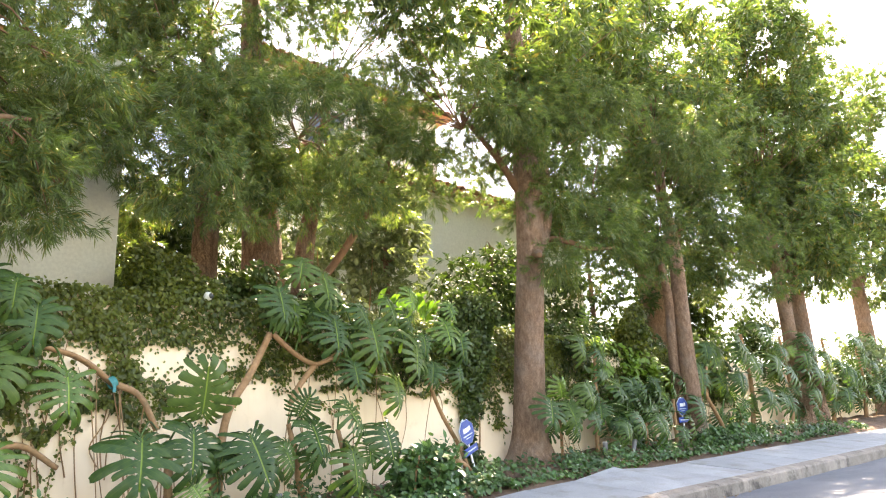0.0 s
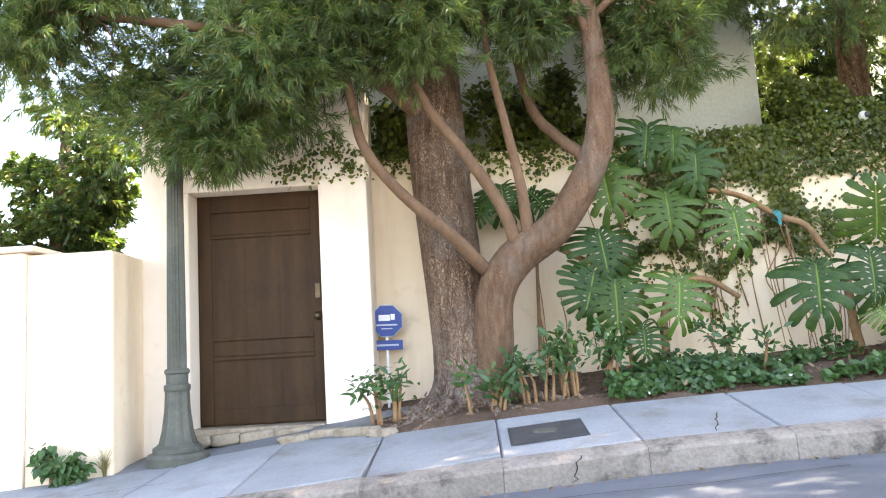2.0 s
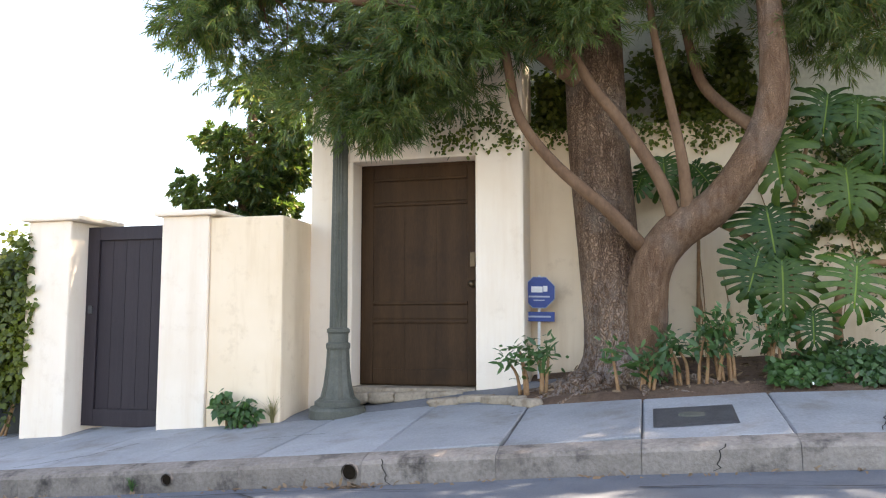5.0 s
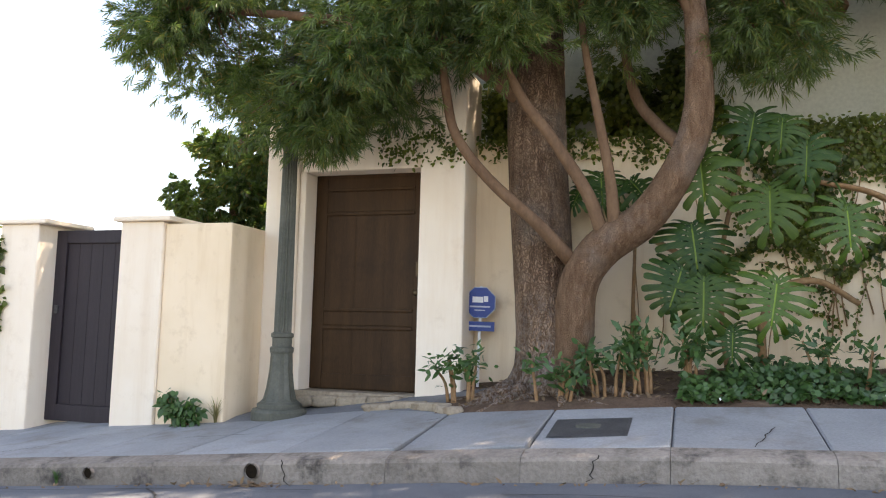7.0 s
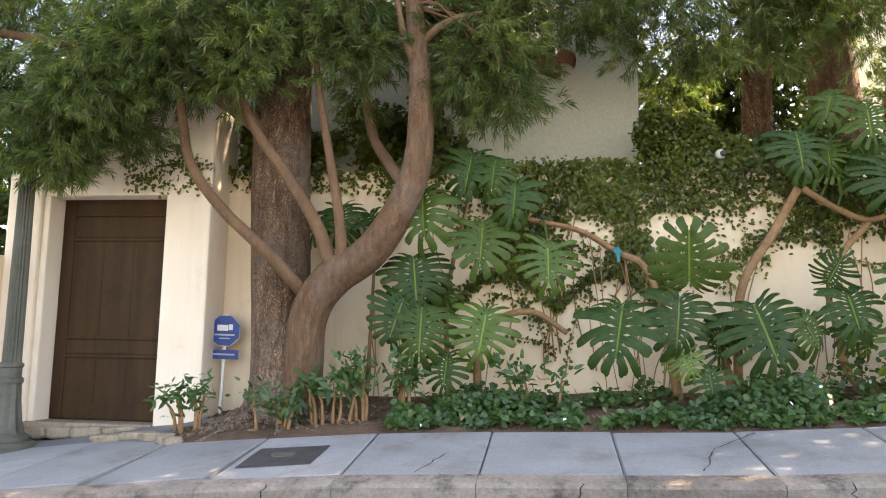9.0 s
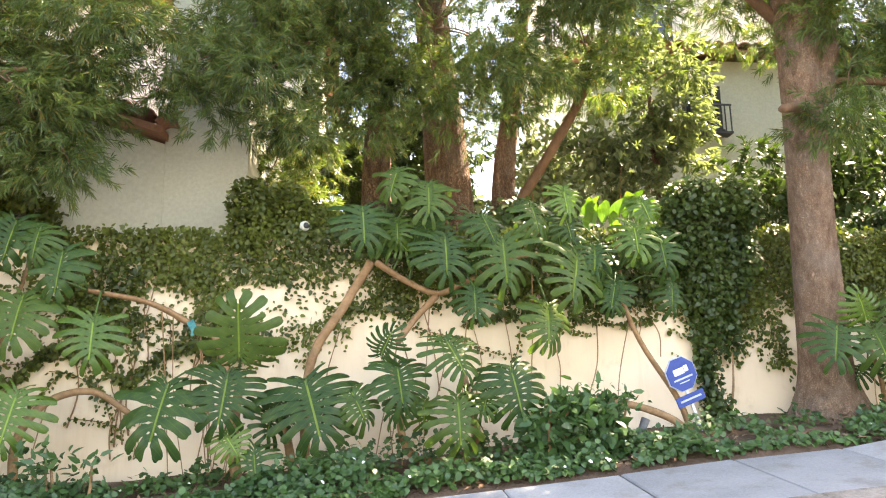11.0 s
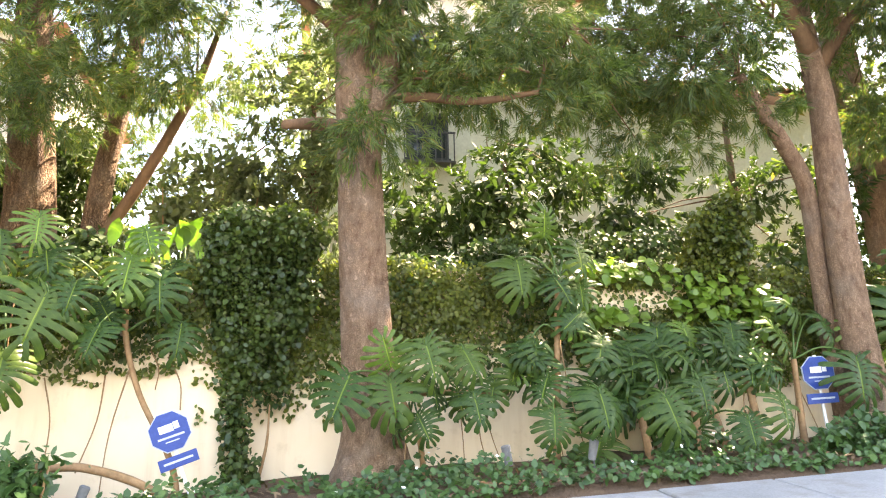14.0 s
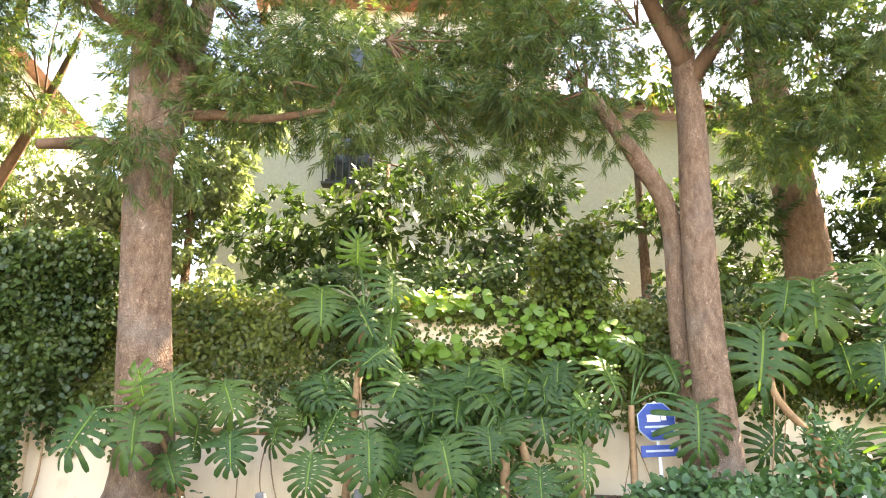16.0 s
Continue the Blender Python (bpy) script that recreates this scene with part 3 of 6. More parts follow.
limb("branch", tree, M_LIMB, ((2.25, -0.3, 2.6), (1.5, -0.8, 3.1), (0.6, -1.0, 3.3), (-0.6, -1.05, 3.5)), (0.09, 0.07, 0.05, 0.025), 10, steps=4, seed=9)
crown(tree, [(-0.45, -0.95, 3.35, 1.0, 0.7, 0.75, 100), (0.5, -1.05, 2.85, 0.95, 0.65, 0.62, 130), (1.45, -1.0, 3.3, 0.7, 0.5, 0.6, 60), (2.4, -0.75, 3.75, 0.9, 0.5, 0.7, 60), (2.3, -1.1, 3.15, 0.35, 0.3, 0.35, 16), (3.0, -0.7, 3.3, 0.3, 0.4, 0.45, 22),
             (4.15, -0.55, 3.3, 0.45, 0.5, 0.65, 46), (4.1, -0.3, 4.2, 0.8, 0.8, 0.7, 50), (0.4, 0.0, 4.8, 2.0, 1.3, 1.2, 130), (3.0, 0, 5.4, 2.2, 1.4, 1.2, 110)], 11, share=0.66, gap=(0.16, -1.3, 3.02, 0.56),
      forks=((-0.6, -1.05, 3.5), (0.6, -1.0, 3.3), (1.5, -0.95, 3.2), (1.9, -0.9, 3.3), (2.7, -0.85, 3.5), (3.55, -0.85, 3.6), (3.52, -0.82, 4.4), (2.1, -0.1, 4.6)))
# coarse high crown, out of view, added to shade pavement and road
crown(tree, [(1.2, 0.2, 7.0, 2.6, 1.7, 1.3, 90), (3.4, 0.0, 7.2, 1.8, 1.5, 1.1, 60)], 111, forks=((2.0, 0.0, 6.5), (2.1, -0.1, 5.4)), leaf=0.13, width=0.017, count=10, per=24, share=0.46, twigs=0.3)

tree = thing("fern_pine_tree", "tall fern pine with a straight reddish-brown trunk", "tree", (10.93, 0.0, 0.7), "street trees")
limb("trunk", tree, M_BARK2, ((10.94, 0.0, 0.55), (10.93, -0.01, 0.9), (10.91, -0.04, 1.3), (10.83, -0.2, 2.4), (10.77, -0.38, 3.6), (10.74, -0.45, 4.8), (10.7, -0.4, 7.0), (10.75, -0.2, 9.6)), (0.44, 0.29, 0.222, 0.195, 0.185, 0.20, 0.12, 0.03), 26, "furrowed reddish bark", flare=0.45, steps=8, seed=21, rough=0.03)
limb("limb", tree, M_BARK2, ((10.80, -0.30, 2.95), (10.86, -0.40, 3.5), (10.97, -0.47, 4.0), (11.06, -0.45, 4.7), (11.2, -0.4, 6.0)), (0.09, 0.12, 0.125, 0.11, 0.06), 14, seed=22)
limb("branch", tree, M_LIMB, ((10.75, -0.45, 3.48), (10.5, -0.72, 3.45), (10.2, -0.98, 3.32)), (0.075, 0.055, 0.036), 12, "sawn-off branch stub", seed=23)
limb("branch", tree, M_LIMB, ((10.75, -0.42, 3.72), (11.2, -0.55, 3.80), (11.7, -0.7, 3.72), (12.2, -0.8, 3.78)), (0.05, 0.038, 0.02), 10, seed=24)
limb("branch", tree, M_LIMB, ((12.2, -0.8, 3.78), (12.3, -0.7, 4.2), (12.1, -0.6, 4.7), (12.4, -0.6, 5.4)), (0.014, 0.012, 0.010, 0.006), 8, "thin rising twig", seed=26)
limb("branch", tree, M_LIMB, ((10.7, -0.35, 4.4), (10.2, -0.4, 4.8), (9.4, -0.5, 5.2)), (0.07, 0.05, 0.03), 10, seed=25)
crown(tree, [(9.5, 0.3, 4.9, 1.0, 1.0, 1.0, 75), (12.0, -0.5, 4.1, 0.9, 0.7, 0.55, 58), (11.7, 0.7, 5.3, 1.3, 0.8, 0.9, 60), (13.2, 0.0, 4.7, 0.9, 0.9, 0.8, 50), (10.2, -0.9, 5.3, 0.6, 0.4, 0.5, 26), (9.6, 0.2, 6.3, 1.2, 1.0, 0.9, 50), (11.5, -0.7, 5.6, 0.8, 0.5, 0.6, 40), (9.9, -0.9, 5.4, 0.9, 0.6, 0.6, 60), (11.3, -1.0, 5.7, 0.9, 0.6, 0.7, 60),
             (10.95, -0.85, 3.45, 0.28, 0.25, 0.25, 10), (10.7, -0.85, 4.55, 0.4, 0.28, 0.45, 20), (11.15, -0.5, 4.1, 0.45, 0.35, 0.4, 14), (12.85, -0.2, 4.4, 0.8, 0.5, 0.55, 22), (13.05, 0.0, 3.65, 0.5, 0.4, 0.35, 14)], 12, share=0.42,
      forks=((9.4, -0.5, 5.0), (10.2, -0.4, 4.8), (11.3, -0.7, 3.9), (12.1, -0.9, 3.9), (11.1, -0.45, 5.0), (12.6, -0.6, 4.5)))
# coarse high crown, mostly unseen, its density set by the shade it casts
crown(tree, [(10.6, -0.2, 6.8, 2.3, 1.7, 1.0, 150), (10.9, 0.2, 8.6, 2.4, 1.9, 1.4, 120), (9.0, 0.0, 7.6, 1.3, 1.2, 1.2, 50), (12.8, -0.1, 7.4, 1.2, 1.2, 1.3, 60)], 112, forks=((10.7, -0.4, 6.6), (11.2, -0.4, 6.0), (10.7, -0.2, 8.4)), leaf=0.13, width=0.017, count=10, per=24, share=0.30, twigs=0.3)

tree = thing("fern_pine_tree", "fern pine with two close upright stems behind large leaves", "tree", (15.25, -0.1, 0.8), "street trees")
limb("trunk", tree, M_BARK2, ((15.32, -0.12, 0.7), (15.30, -0.1, 1.2), (15.24, -0.1, 2.25), (15.24, -0.1, 3.4), (15.26, -0.1, 4.25), (15.22, 0, 5.5), (15.2, 0, 7)), (0.24, 0.165, 0.145, 0.135, 0.125, 0.10, 0.06), 22, "pale reddish bark", flare=0.3, seed=31, rough=0.03)
limb("limb", tree, M_BARK2, ((15.17, 0.08, 0.9), (15.10, 0.08, 2.2), (15.06, 0.03, 3.3), (14.78, -0.1, 3.75), (14.3, -0.3, 4.3)), (0.11, 0.09, 0.085, 0.075, 0.05), 16, seed=32)
limb("branch", tree, M_LIMB, ((15.24, -0.1, 4.7), (14.95, -0.2, 5.2), (14.6, -0.3, 5.9)), (0.09, 0.07, 0.04), 12, seed=33)
limb("branch", tree, M_LIMB, ((15.26, -0.1, 4.5), (15.6, -0.2, 5.0), (16.2, -0.3, 5.6)), (0.08, 0.06, 0.03), 12, seed=34)
crown(tree, [(14.0, -0.3, 4.45, 0.9, 0.8, 0.65, 54), (14.3, 0.6, 5.4, 1.0, 0.8, 0.9, 44), (16.3, 0.2, 4.8, 1.0, 0.9, 0.8, 56), (17.5, -0.3, 4.4, 1.0, 0.9, 1.0, 60), (15.6, -0.7, 5.2, 0.5, 0.4, 0.45, 22), (14.6, -0.9, 6.0, 1.0, 0.6, 0.7, 50), (13.85, 0.1, 4.0, 0.6, 0.4, 0.45, 14), (16.2, -0.2, 4.05, 0.6, 0.45, 0.5, 18)], 13, share=0.52,
      forks=((14.3, -0.3, 4.3), (14.8, -0.2, 5.0), (15.6, -0.2, 5.0), (16.2, -0.3, 5.2), (17, -0.3, 4.6)))
# coarse upper masses, largely unseen, put here to shade hedge and pavement
crown(tree, [(15.2, 0.3, 7.0, 2.3, 1.7, 1.0, 140), (15.4, 0.3, 8.8, 2.6, 1.9, 1.5, 130), (13.4, -0.1, 8.0, 1.2, 1.2, 1.3, 50), (17.0, -0.2, 7.0, 1.3, 1.2, 1.3, 60)], 113, forks=((15.2, 0, 6.8), (14.6, -0.3, 5.9), (16.2, -0.3, 5.6)), leaf=0.13, width=0.017, count=10, per=24, share=0.42, twigs=0.3)

tree = thing("fern_pine_tree", "cluster of dark fern pine trunks rising behind the wall", "tree", (7.7, 1.5, 0.2), "garden trees")
limb("trunk", tree, M_BARK1, ((7.78, 1.5, 0.1), (7.72, 1.5, 2.4), (7.66, 1.5, 3.6), (7.5, 1.5, 5.5), (7.4, 1.5, 7.5)), (0.34, 0.28, 0.24, 0.19, 0.10), 20, seed=41)
limb("limb", tree, M_BARK1, ((8.25, 1.55, 0.1), (8.28, 1.5, 3.1), (8.45, 1.45, 4.5), (8.7, 1.4, 6.2)), (0.16, 0.13, 0.10, 0.05), 14, seed=42)
limb("limb", tree, M_BARK1, ((6.9, 1.6, 0.1), (6.88, 1.5, 3.4), (6.92, 1.5, 4.4), (6.8, 1.5, 6.5)), (0.20, 0.15, 0.13, 0.07), 14, seed=43)
limb("branch", tree, M_LIMB, ((8.35, 1.4, 3.0), (8.8, 1.2, 3.7), (9.25, 1.0, 4.55), (9.5, 1.0, 5.4)), (0.06, 0.055, 0.045, 0.02), 10, seed=44)
crown(tree, [(6.1, 0.5, 4.5, 1.1, 0.9, 0.8, 85), (7.3, 0.2, 4.7, 1.1, 0.8, 0.8, 75), (8.7, 0.6, 4.9, 0.8, 0.8, 0.8, 44), (7.4, 1.0, 6.3, 2.4, 1.5, 0.9, 100), (5.6, -0.3, 3.65, 0.5, 0.4, 0.45, 14), (8.9, 2.6, 4.6, 1.1, 0.8, 1.0, 30), (5.4, 1.6, 5.6, 1.0, 0.9, 1.0, 60), (6.0, 1.9, 3.9, 0.7, 0.5, 0.8, 44), (6.2, 1.0, 5.6, 1.2, 0.8, 0.9, 60),
             (6.75, 0.35, 3.8, 0.6, 0.4, 0.5, 18), (7.9, 0.4, 4.0, 0.75, 0.45, 0.55, 22), (5.1, -0.1, 4.0, 0.45, 0.35, 0.55, 16), (6.3, 0.1, 3.6, 0.3, 0.3, 0.3, 8)], 14, share=0.5,
      forks=((6.8, 1.3, 4.6), (7.5, 1.3, 4.8), (8.4, 1.2, 4.6), (9.25, 1, 4.5), (6.2, 0.6, 4.6), (7.4, 0.3, 4.6)))
# high masses added above the view to keep the road in shade
crown(tree, [(7.5, 1.5, 8.2, 2.7, 1.8, 1.5, 120), (5.6, 1.2, 7.2, 1.3, 1.2, 1.1, 50), (7.3, -0.5, 7.4, 1.7, 1.0, 1.0, 60), (9.0, -0.4, 8.0, 1.2, 0.9, 0.9, 60)], 114, forks=((7.4, 1.5, 7.2), (8.7, 1.4, 6.2), (6.8, 1.5, 6.4)), leaf=0.13, width=0.017, count=10, per=24, share=0.44, twigs=0.3)

for i, (x, y, r, sd) in enumerate(((17.1, 1.5, 0.27, 51), (19.8, -0.1, 0.17, 52), (20.9, 0.0, 0.18, 53), (26.0, 0.3, 0.2, 54))):
    z0 = ground_z(x, y)
    tree = thing("fern_pine_tree", "fern pine further up the street" if i else "broad dark fern pine behind the wall", "tree", (x, y, z0), "street trees" if i else "garden trees")
    limb("trunk", tree, M_BARK2, ((x, y, z0 - 0.2), (x + 0.02, y, z0 + 1), (x - 0.1, y, z0 + 3), (x - 0.3, y, z0 + 4.5), (x - 0.4, y, z0 + 6.5)), (r * 1.4, r, r * 0.9, r * 0.75, r * 0.3), 16, flare=0.3, seed=sd)
    limb("branch", tree, M_LIMB, ((x - 0.15, y, z0 + 3.2), (x + 0.5, y - 0.2, z0 + 4.2), (x + 1.2, y - 0.3, z0 + 5)), (r * 0.5, r * 0.35, r * 0.2), 10, seed=sd + 5)
    crown(tree, [(x, y - 0.3, z0 + 4.3, 1.8, 1.4, 1.4, 110 if i else 40), (x + 0.2, y - 0.3, z0 + 6.4, 2.1, 1.7, 1.5, 140), (x + 0.1, y, z0 + 8.8, 1.9, 1.6, 1.5, 110)], sd, per=26, count=10, share=0.56, forks=((x - 0.2, y, z0 + 4), (x + 0.8, y - 0.2, z0 + 4.5), (x - 0.3, y, z0 + 5.3)), leaf=0.13, width=0.018)

for i, (x, y, h, shells, sd) in enumerate(((12.6, 2.0, 3.6, [(11.8, 1.9, 3.5, 0.9, 0.5, 0.6, 36), (13.1, 2.1, 3.8, 0.9, 0.6, 0.8, 36)], 71), (15.4, 1.9, 3.8, [(14.5, 1.8, 3.6, 0.8, 0.5, 0.7, 34), (16.2, 2.0, 3.8, 1.0, 0.6, 0.8, 40)], 72),
                                          (10.4, 2.3, 4.2, [(10.3, 2.2, 3.7, 0.6, 0.5, 0.9, 44), (10.6, 2.4, 5.0, 0.7, 0.5, 0.8, 36)], 75), (9.3, 3.0, 3.6, [(9.0, 2.8, 3.7, 1.1, 0.7, 0.8, 44), (9.9, 2.6, 5.2, 0.8, 0.6, 0.8, 26)], 73), (6.6, 3.6, 3.2, [(6.5, 3.4, 3.8, 0.9, 0.7, 0.8, 70), (7.4, 3.2, 4.2, 0.8, 0.6, 0.8, 50)], 74),
                                          (18.7, 2.6, 4.2, [(18.4, 2.4, 3.9, 1.0, 0.6, 0.9, 64), (19.3, 2.6, 5.2, 1.0, 0.6, 0.9, 50), (20.6, 2.4, 4.0, 1.1, 0.6, 0.9, 60)], 76))):
    gz = ground_z(x, y)
    tree = thing("garden_tree", "slender leafy tree growing between wall and house", "tree", (x, y, gz), "garden trees")
    limb("trunk", tree, M_BARK1, ((x, y, gz - 0.1), (x + 0.05, y, gz + 1.5), (x, y, gz + h)), (0.09, 0.07, 0.03), 10, seed=sd)
    # two of the trees get the leaf colour lightened to look sunlit
    crown(tree, shells, sd, forks=((x, y, gz + h * 0.75), (x, y, gz + h)), leaf=0.10, width=0.016, share=0.40 if i == 2 else 0.30 if i == 3 else 0.32 if i < 2 else 0.6, count=11, mat=M_LEAF_LIT if i in (2, 3) else M_BROAD)

tree = thing("garden_tree", "leafy green tree behind the low wall", "tree", (-3.7, 4.2, -0.2), "garden trees")
limb("trunk", tree, M_BARK1, ((-3.7, 4.2, -0.6), (-3.65, 4.2, 1.2), (-3.5, 4.1, 3.0), (-3.3, 4.0, 4.6)), (0.16, 0.13, 0.10, 0.05), 12, seed=61)
crown(tree, [(-3.6, 4.0, 2.3, 0.85, 0.7, 1.1, 60), (-3.2, 4.0, 3.6, 1.0, 0.8, 0.9, 50)], 62, forks=((-3.6, 4.2, 2), (-3.4, 4.1, 3.4)), leaf=0.11, width=0.018)


# ---- houses behind the wall ----
def tile_row(parent, x0, x1, y, z, slope_y=0.0, length=0.42, step=0.21, along=(1, 0, 0), drop=0.0):
    """Barrel tiles side by side along an eave, each its own piece, running back from the edge."""
    n = int(math.hypot(x1 - x0, drop) / step)
    vs, fs = [], []
    for k in range(2):
        for s in range(9):
            th = math.pi * s / 8
            vs.append((0.105 * math.cos(th), 0 if k == 0 else length, 0.085 * math.sin(th) + (0 if k == 0 else length * slope_y)))
    o = len(vs)
    for k in range(2):
        for s in range(9):
            th = math.pi * s / 8
            vs.append((0.085 * math.cos(th), 0 if k == 0 else length, 0.066 * math.sin(th) + (0 if k == 0 else length * slope_y)))
    for s in range(8):
        fs += [(s, s + 1, 9 + s + 1, 9 + s), (o + s + 1, o + s, o + 9 + s, o + 9 + s + 1), (s + 1, s, o + s, o + s + 1)]
    me = None
    for i in range(n):
        t = (i + 0.5) / n
        if me is None:
            ob = raw("roof_tile", vs, fs, M_TILE, parent, smooth=True)
            me = ob.data
        else:
            ob = link("roof_tile", me, None, parent)
        ob.matrix_basis = pose(x0 + (x1 - x0) * t, y + rng.uniform(-0.012, 0.012), z + drop * t, rng.uniform(-2, 2), rng.uniform(-3, 3), rng.uniform(-2, 2))


M_PANE, nt, b = nodes("dark_window_glass", 0.08, 0, 0.6)
nt.links.new(ramp(nt, noise_tex(nt, coords(nt), 1.5), [(0.3, (0.02, 0.024, 0.026)), (0.7, (0.05, 0.055, 0.06))]), b.inputs["Base Color"])


def house_window(parent, x0, x1, z0, z1, y, rail=False):
    w = part("window", boxed(x0, x1, y - 0.02, y + 0.03, z0, z1, 0.004), M_PANE, parent, "dark window in a deep frame")
    for a, b2, c, d in ((x0 - 0.05, x0, z0, z1), (x1, x1 + 0.05, z0, z1), (x0 - 0.05, x1 + 0.05, z1, z1 + 0.06), (x0 - 0.08, x1 + 0.08, z0 - 0.06, z0), ((x0 + x1) / 2 - 0.015, (x0 + x1) / 2 + 0.015, z0, z1)):
        part("window_frame", boxed(a, b2, y - 0.05, y + 0.03, c, d, 0.006), M_SHUT, w)
    if rail:
        for i in range(9):
            xx = x0 - 0.1 + (x1 - x0 + 0.2) * i / 8
            part("railing_bar", boxed(xx - 0.008, xx + 0.008, y - 0.22, y - 0.204, z0 - 0.1, z0 + 0.32), M_IRON, w)
        part("railing_top", boxed(x0 - 0.12, x1 + 0.12, y - 0.226, y - 0.2, z0 + 0.32, z0 + 0.345), M_IRON, w)
        part("railing_base", boxed(x0 - 0.12, x1 + 0.12, y - 0.226, y - 0.02, z0 - 0.13, z0 - 0.1), M_IRON, w)


def slab_roof(parent, verts, name="roof"):
    return raw(name, verts, [(0, 1, 2, 3), (7, 6, 5, 4), (0, 4, 5, 1), (1, 5, 6, 2), (2, 6, 7, 3), (3, 7, 4, 0)], M_TILE, parent)


house = thing("house", "pale stucco house end with a sloping clay tile roof", "house", (2.5, 2.5, 0))
raw("wall", [(-0.2, 0.85, 0), (4.78, 0.85, 0), (4.78, 0.85, 3.52), (-0.2, 0.85, 5.1), (-0.2, 4.8, 0), (4.78, 4.8, 0), (4.78, 4.8, 3.52), (-0.2, 4.8, 5.1)],
    [(0, 1, 2, 3), (5, 4, 7, 6), (1, 5, 6, 2), (4, 0, 3, 7), (3, 2, 6, 7)], M_HOUSE, house)
slab_roof(house, [(-0.4, 0.62, 5.18), (4.80, 0.62, 3.55), (4.80, 4.9, 3.55), (-0.4, 4.9, 5.18), (-0.4, 0.62, 5.24), (4.80, 0.62, 3.62), (4.80, 4.9, 3.62), (-0.4, 4.9, 5.24)])
tile_row(house, 2.9, 4.95, 0.52, 3.60 + 0.64, drop=-0.64)
part("side_wall", boxed(4.77, 5.58, 0.87, 2.4, 0, 5.2, 0.004), M_HOUSE, house)
main = thing("house", "tall pale stucco house wall rising behind the garden", "house", (3, 8, 0))
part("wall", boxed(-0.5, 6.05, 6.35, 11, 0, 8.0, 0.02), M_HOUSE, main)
slab_roof(main, [(-0.8, 6.0, 8.0), (6.35, 6.0, 8.0), (6.35, 11.3, 8.0), (-0.8, 11.3, 8.0), (2, 8.6, 9.3), (4, 8.6, 9.3), (4, 8.8, 9.3), (2, 8.8, 9.3)])
villa = thing("house", "two-storey pale stucco villa with tiled eaves", "house", (13.5, 7, 0))
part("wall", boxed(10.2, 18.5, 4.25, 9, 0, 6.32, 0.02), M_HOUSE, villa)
# the upper storey takes the brighter stucco in place of direct sun
part("upper_wall", boxed(10.3, 15.5, 6.2, 9, 6.3, 9.2, 0.02), M_HOUSE_LIT, villa, "cream upper storey, its stucco lightened as if sunlit")
slab_roof(villa, [(10.0, 3.95, 6.32), (18.8, 3.95, 6.32), (18.8, 6.25, 6.9), (10.0, 6.25, 6.9), (10.0, 3.95, 6.38), (18.8, 3.95, 6.38), (18.8, 6.25, 6.98), (10.0, 6.25, 6.98)])
slab_roof(villa, [(10.1, 5.8, 9.2), (15.8, 5.8, 9.2), (15.8, 9.3, 9.2), (10.1, 9.3, 9.2), (11, 7.4, 10.2), (15, 7.4, 10.2), (15, 7.6, 10.2), (11, 7.6, 10.2)])
tile_row(villa, 10.0, 18.8, 3.90, 6.40, slope_y=0.25)
tile_row(villa, 10.1, 15.8, 5.72, 9.22, slope_y=0.3)
house_window(villa, 11.78, 12.3, 5.15, 5.8, 4.24, rail=True)
house_window(villa, 11.6, 12.5, 7.3, 8.4, 6.19)


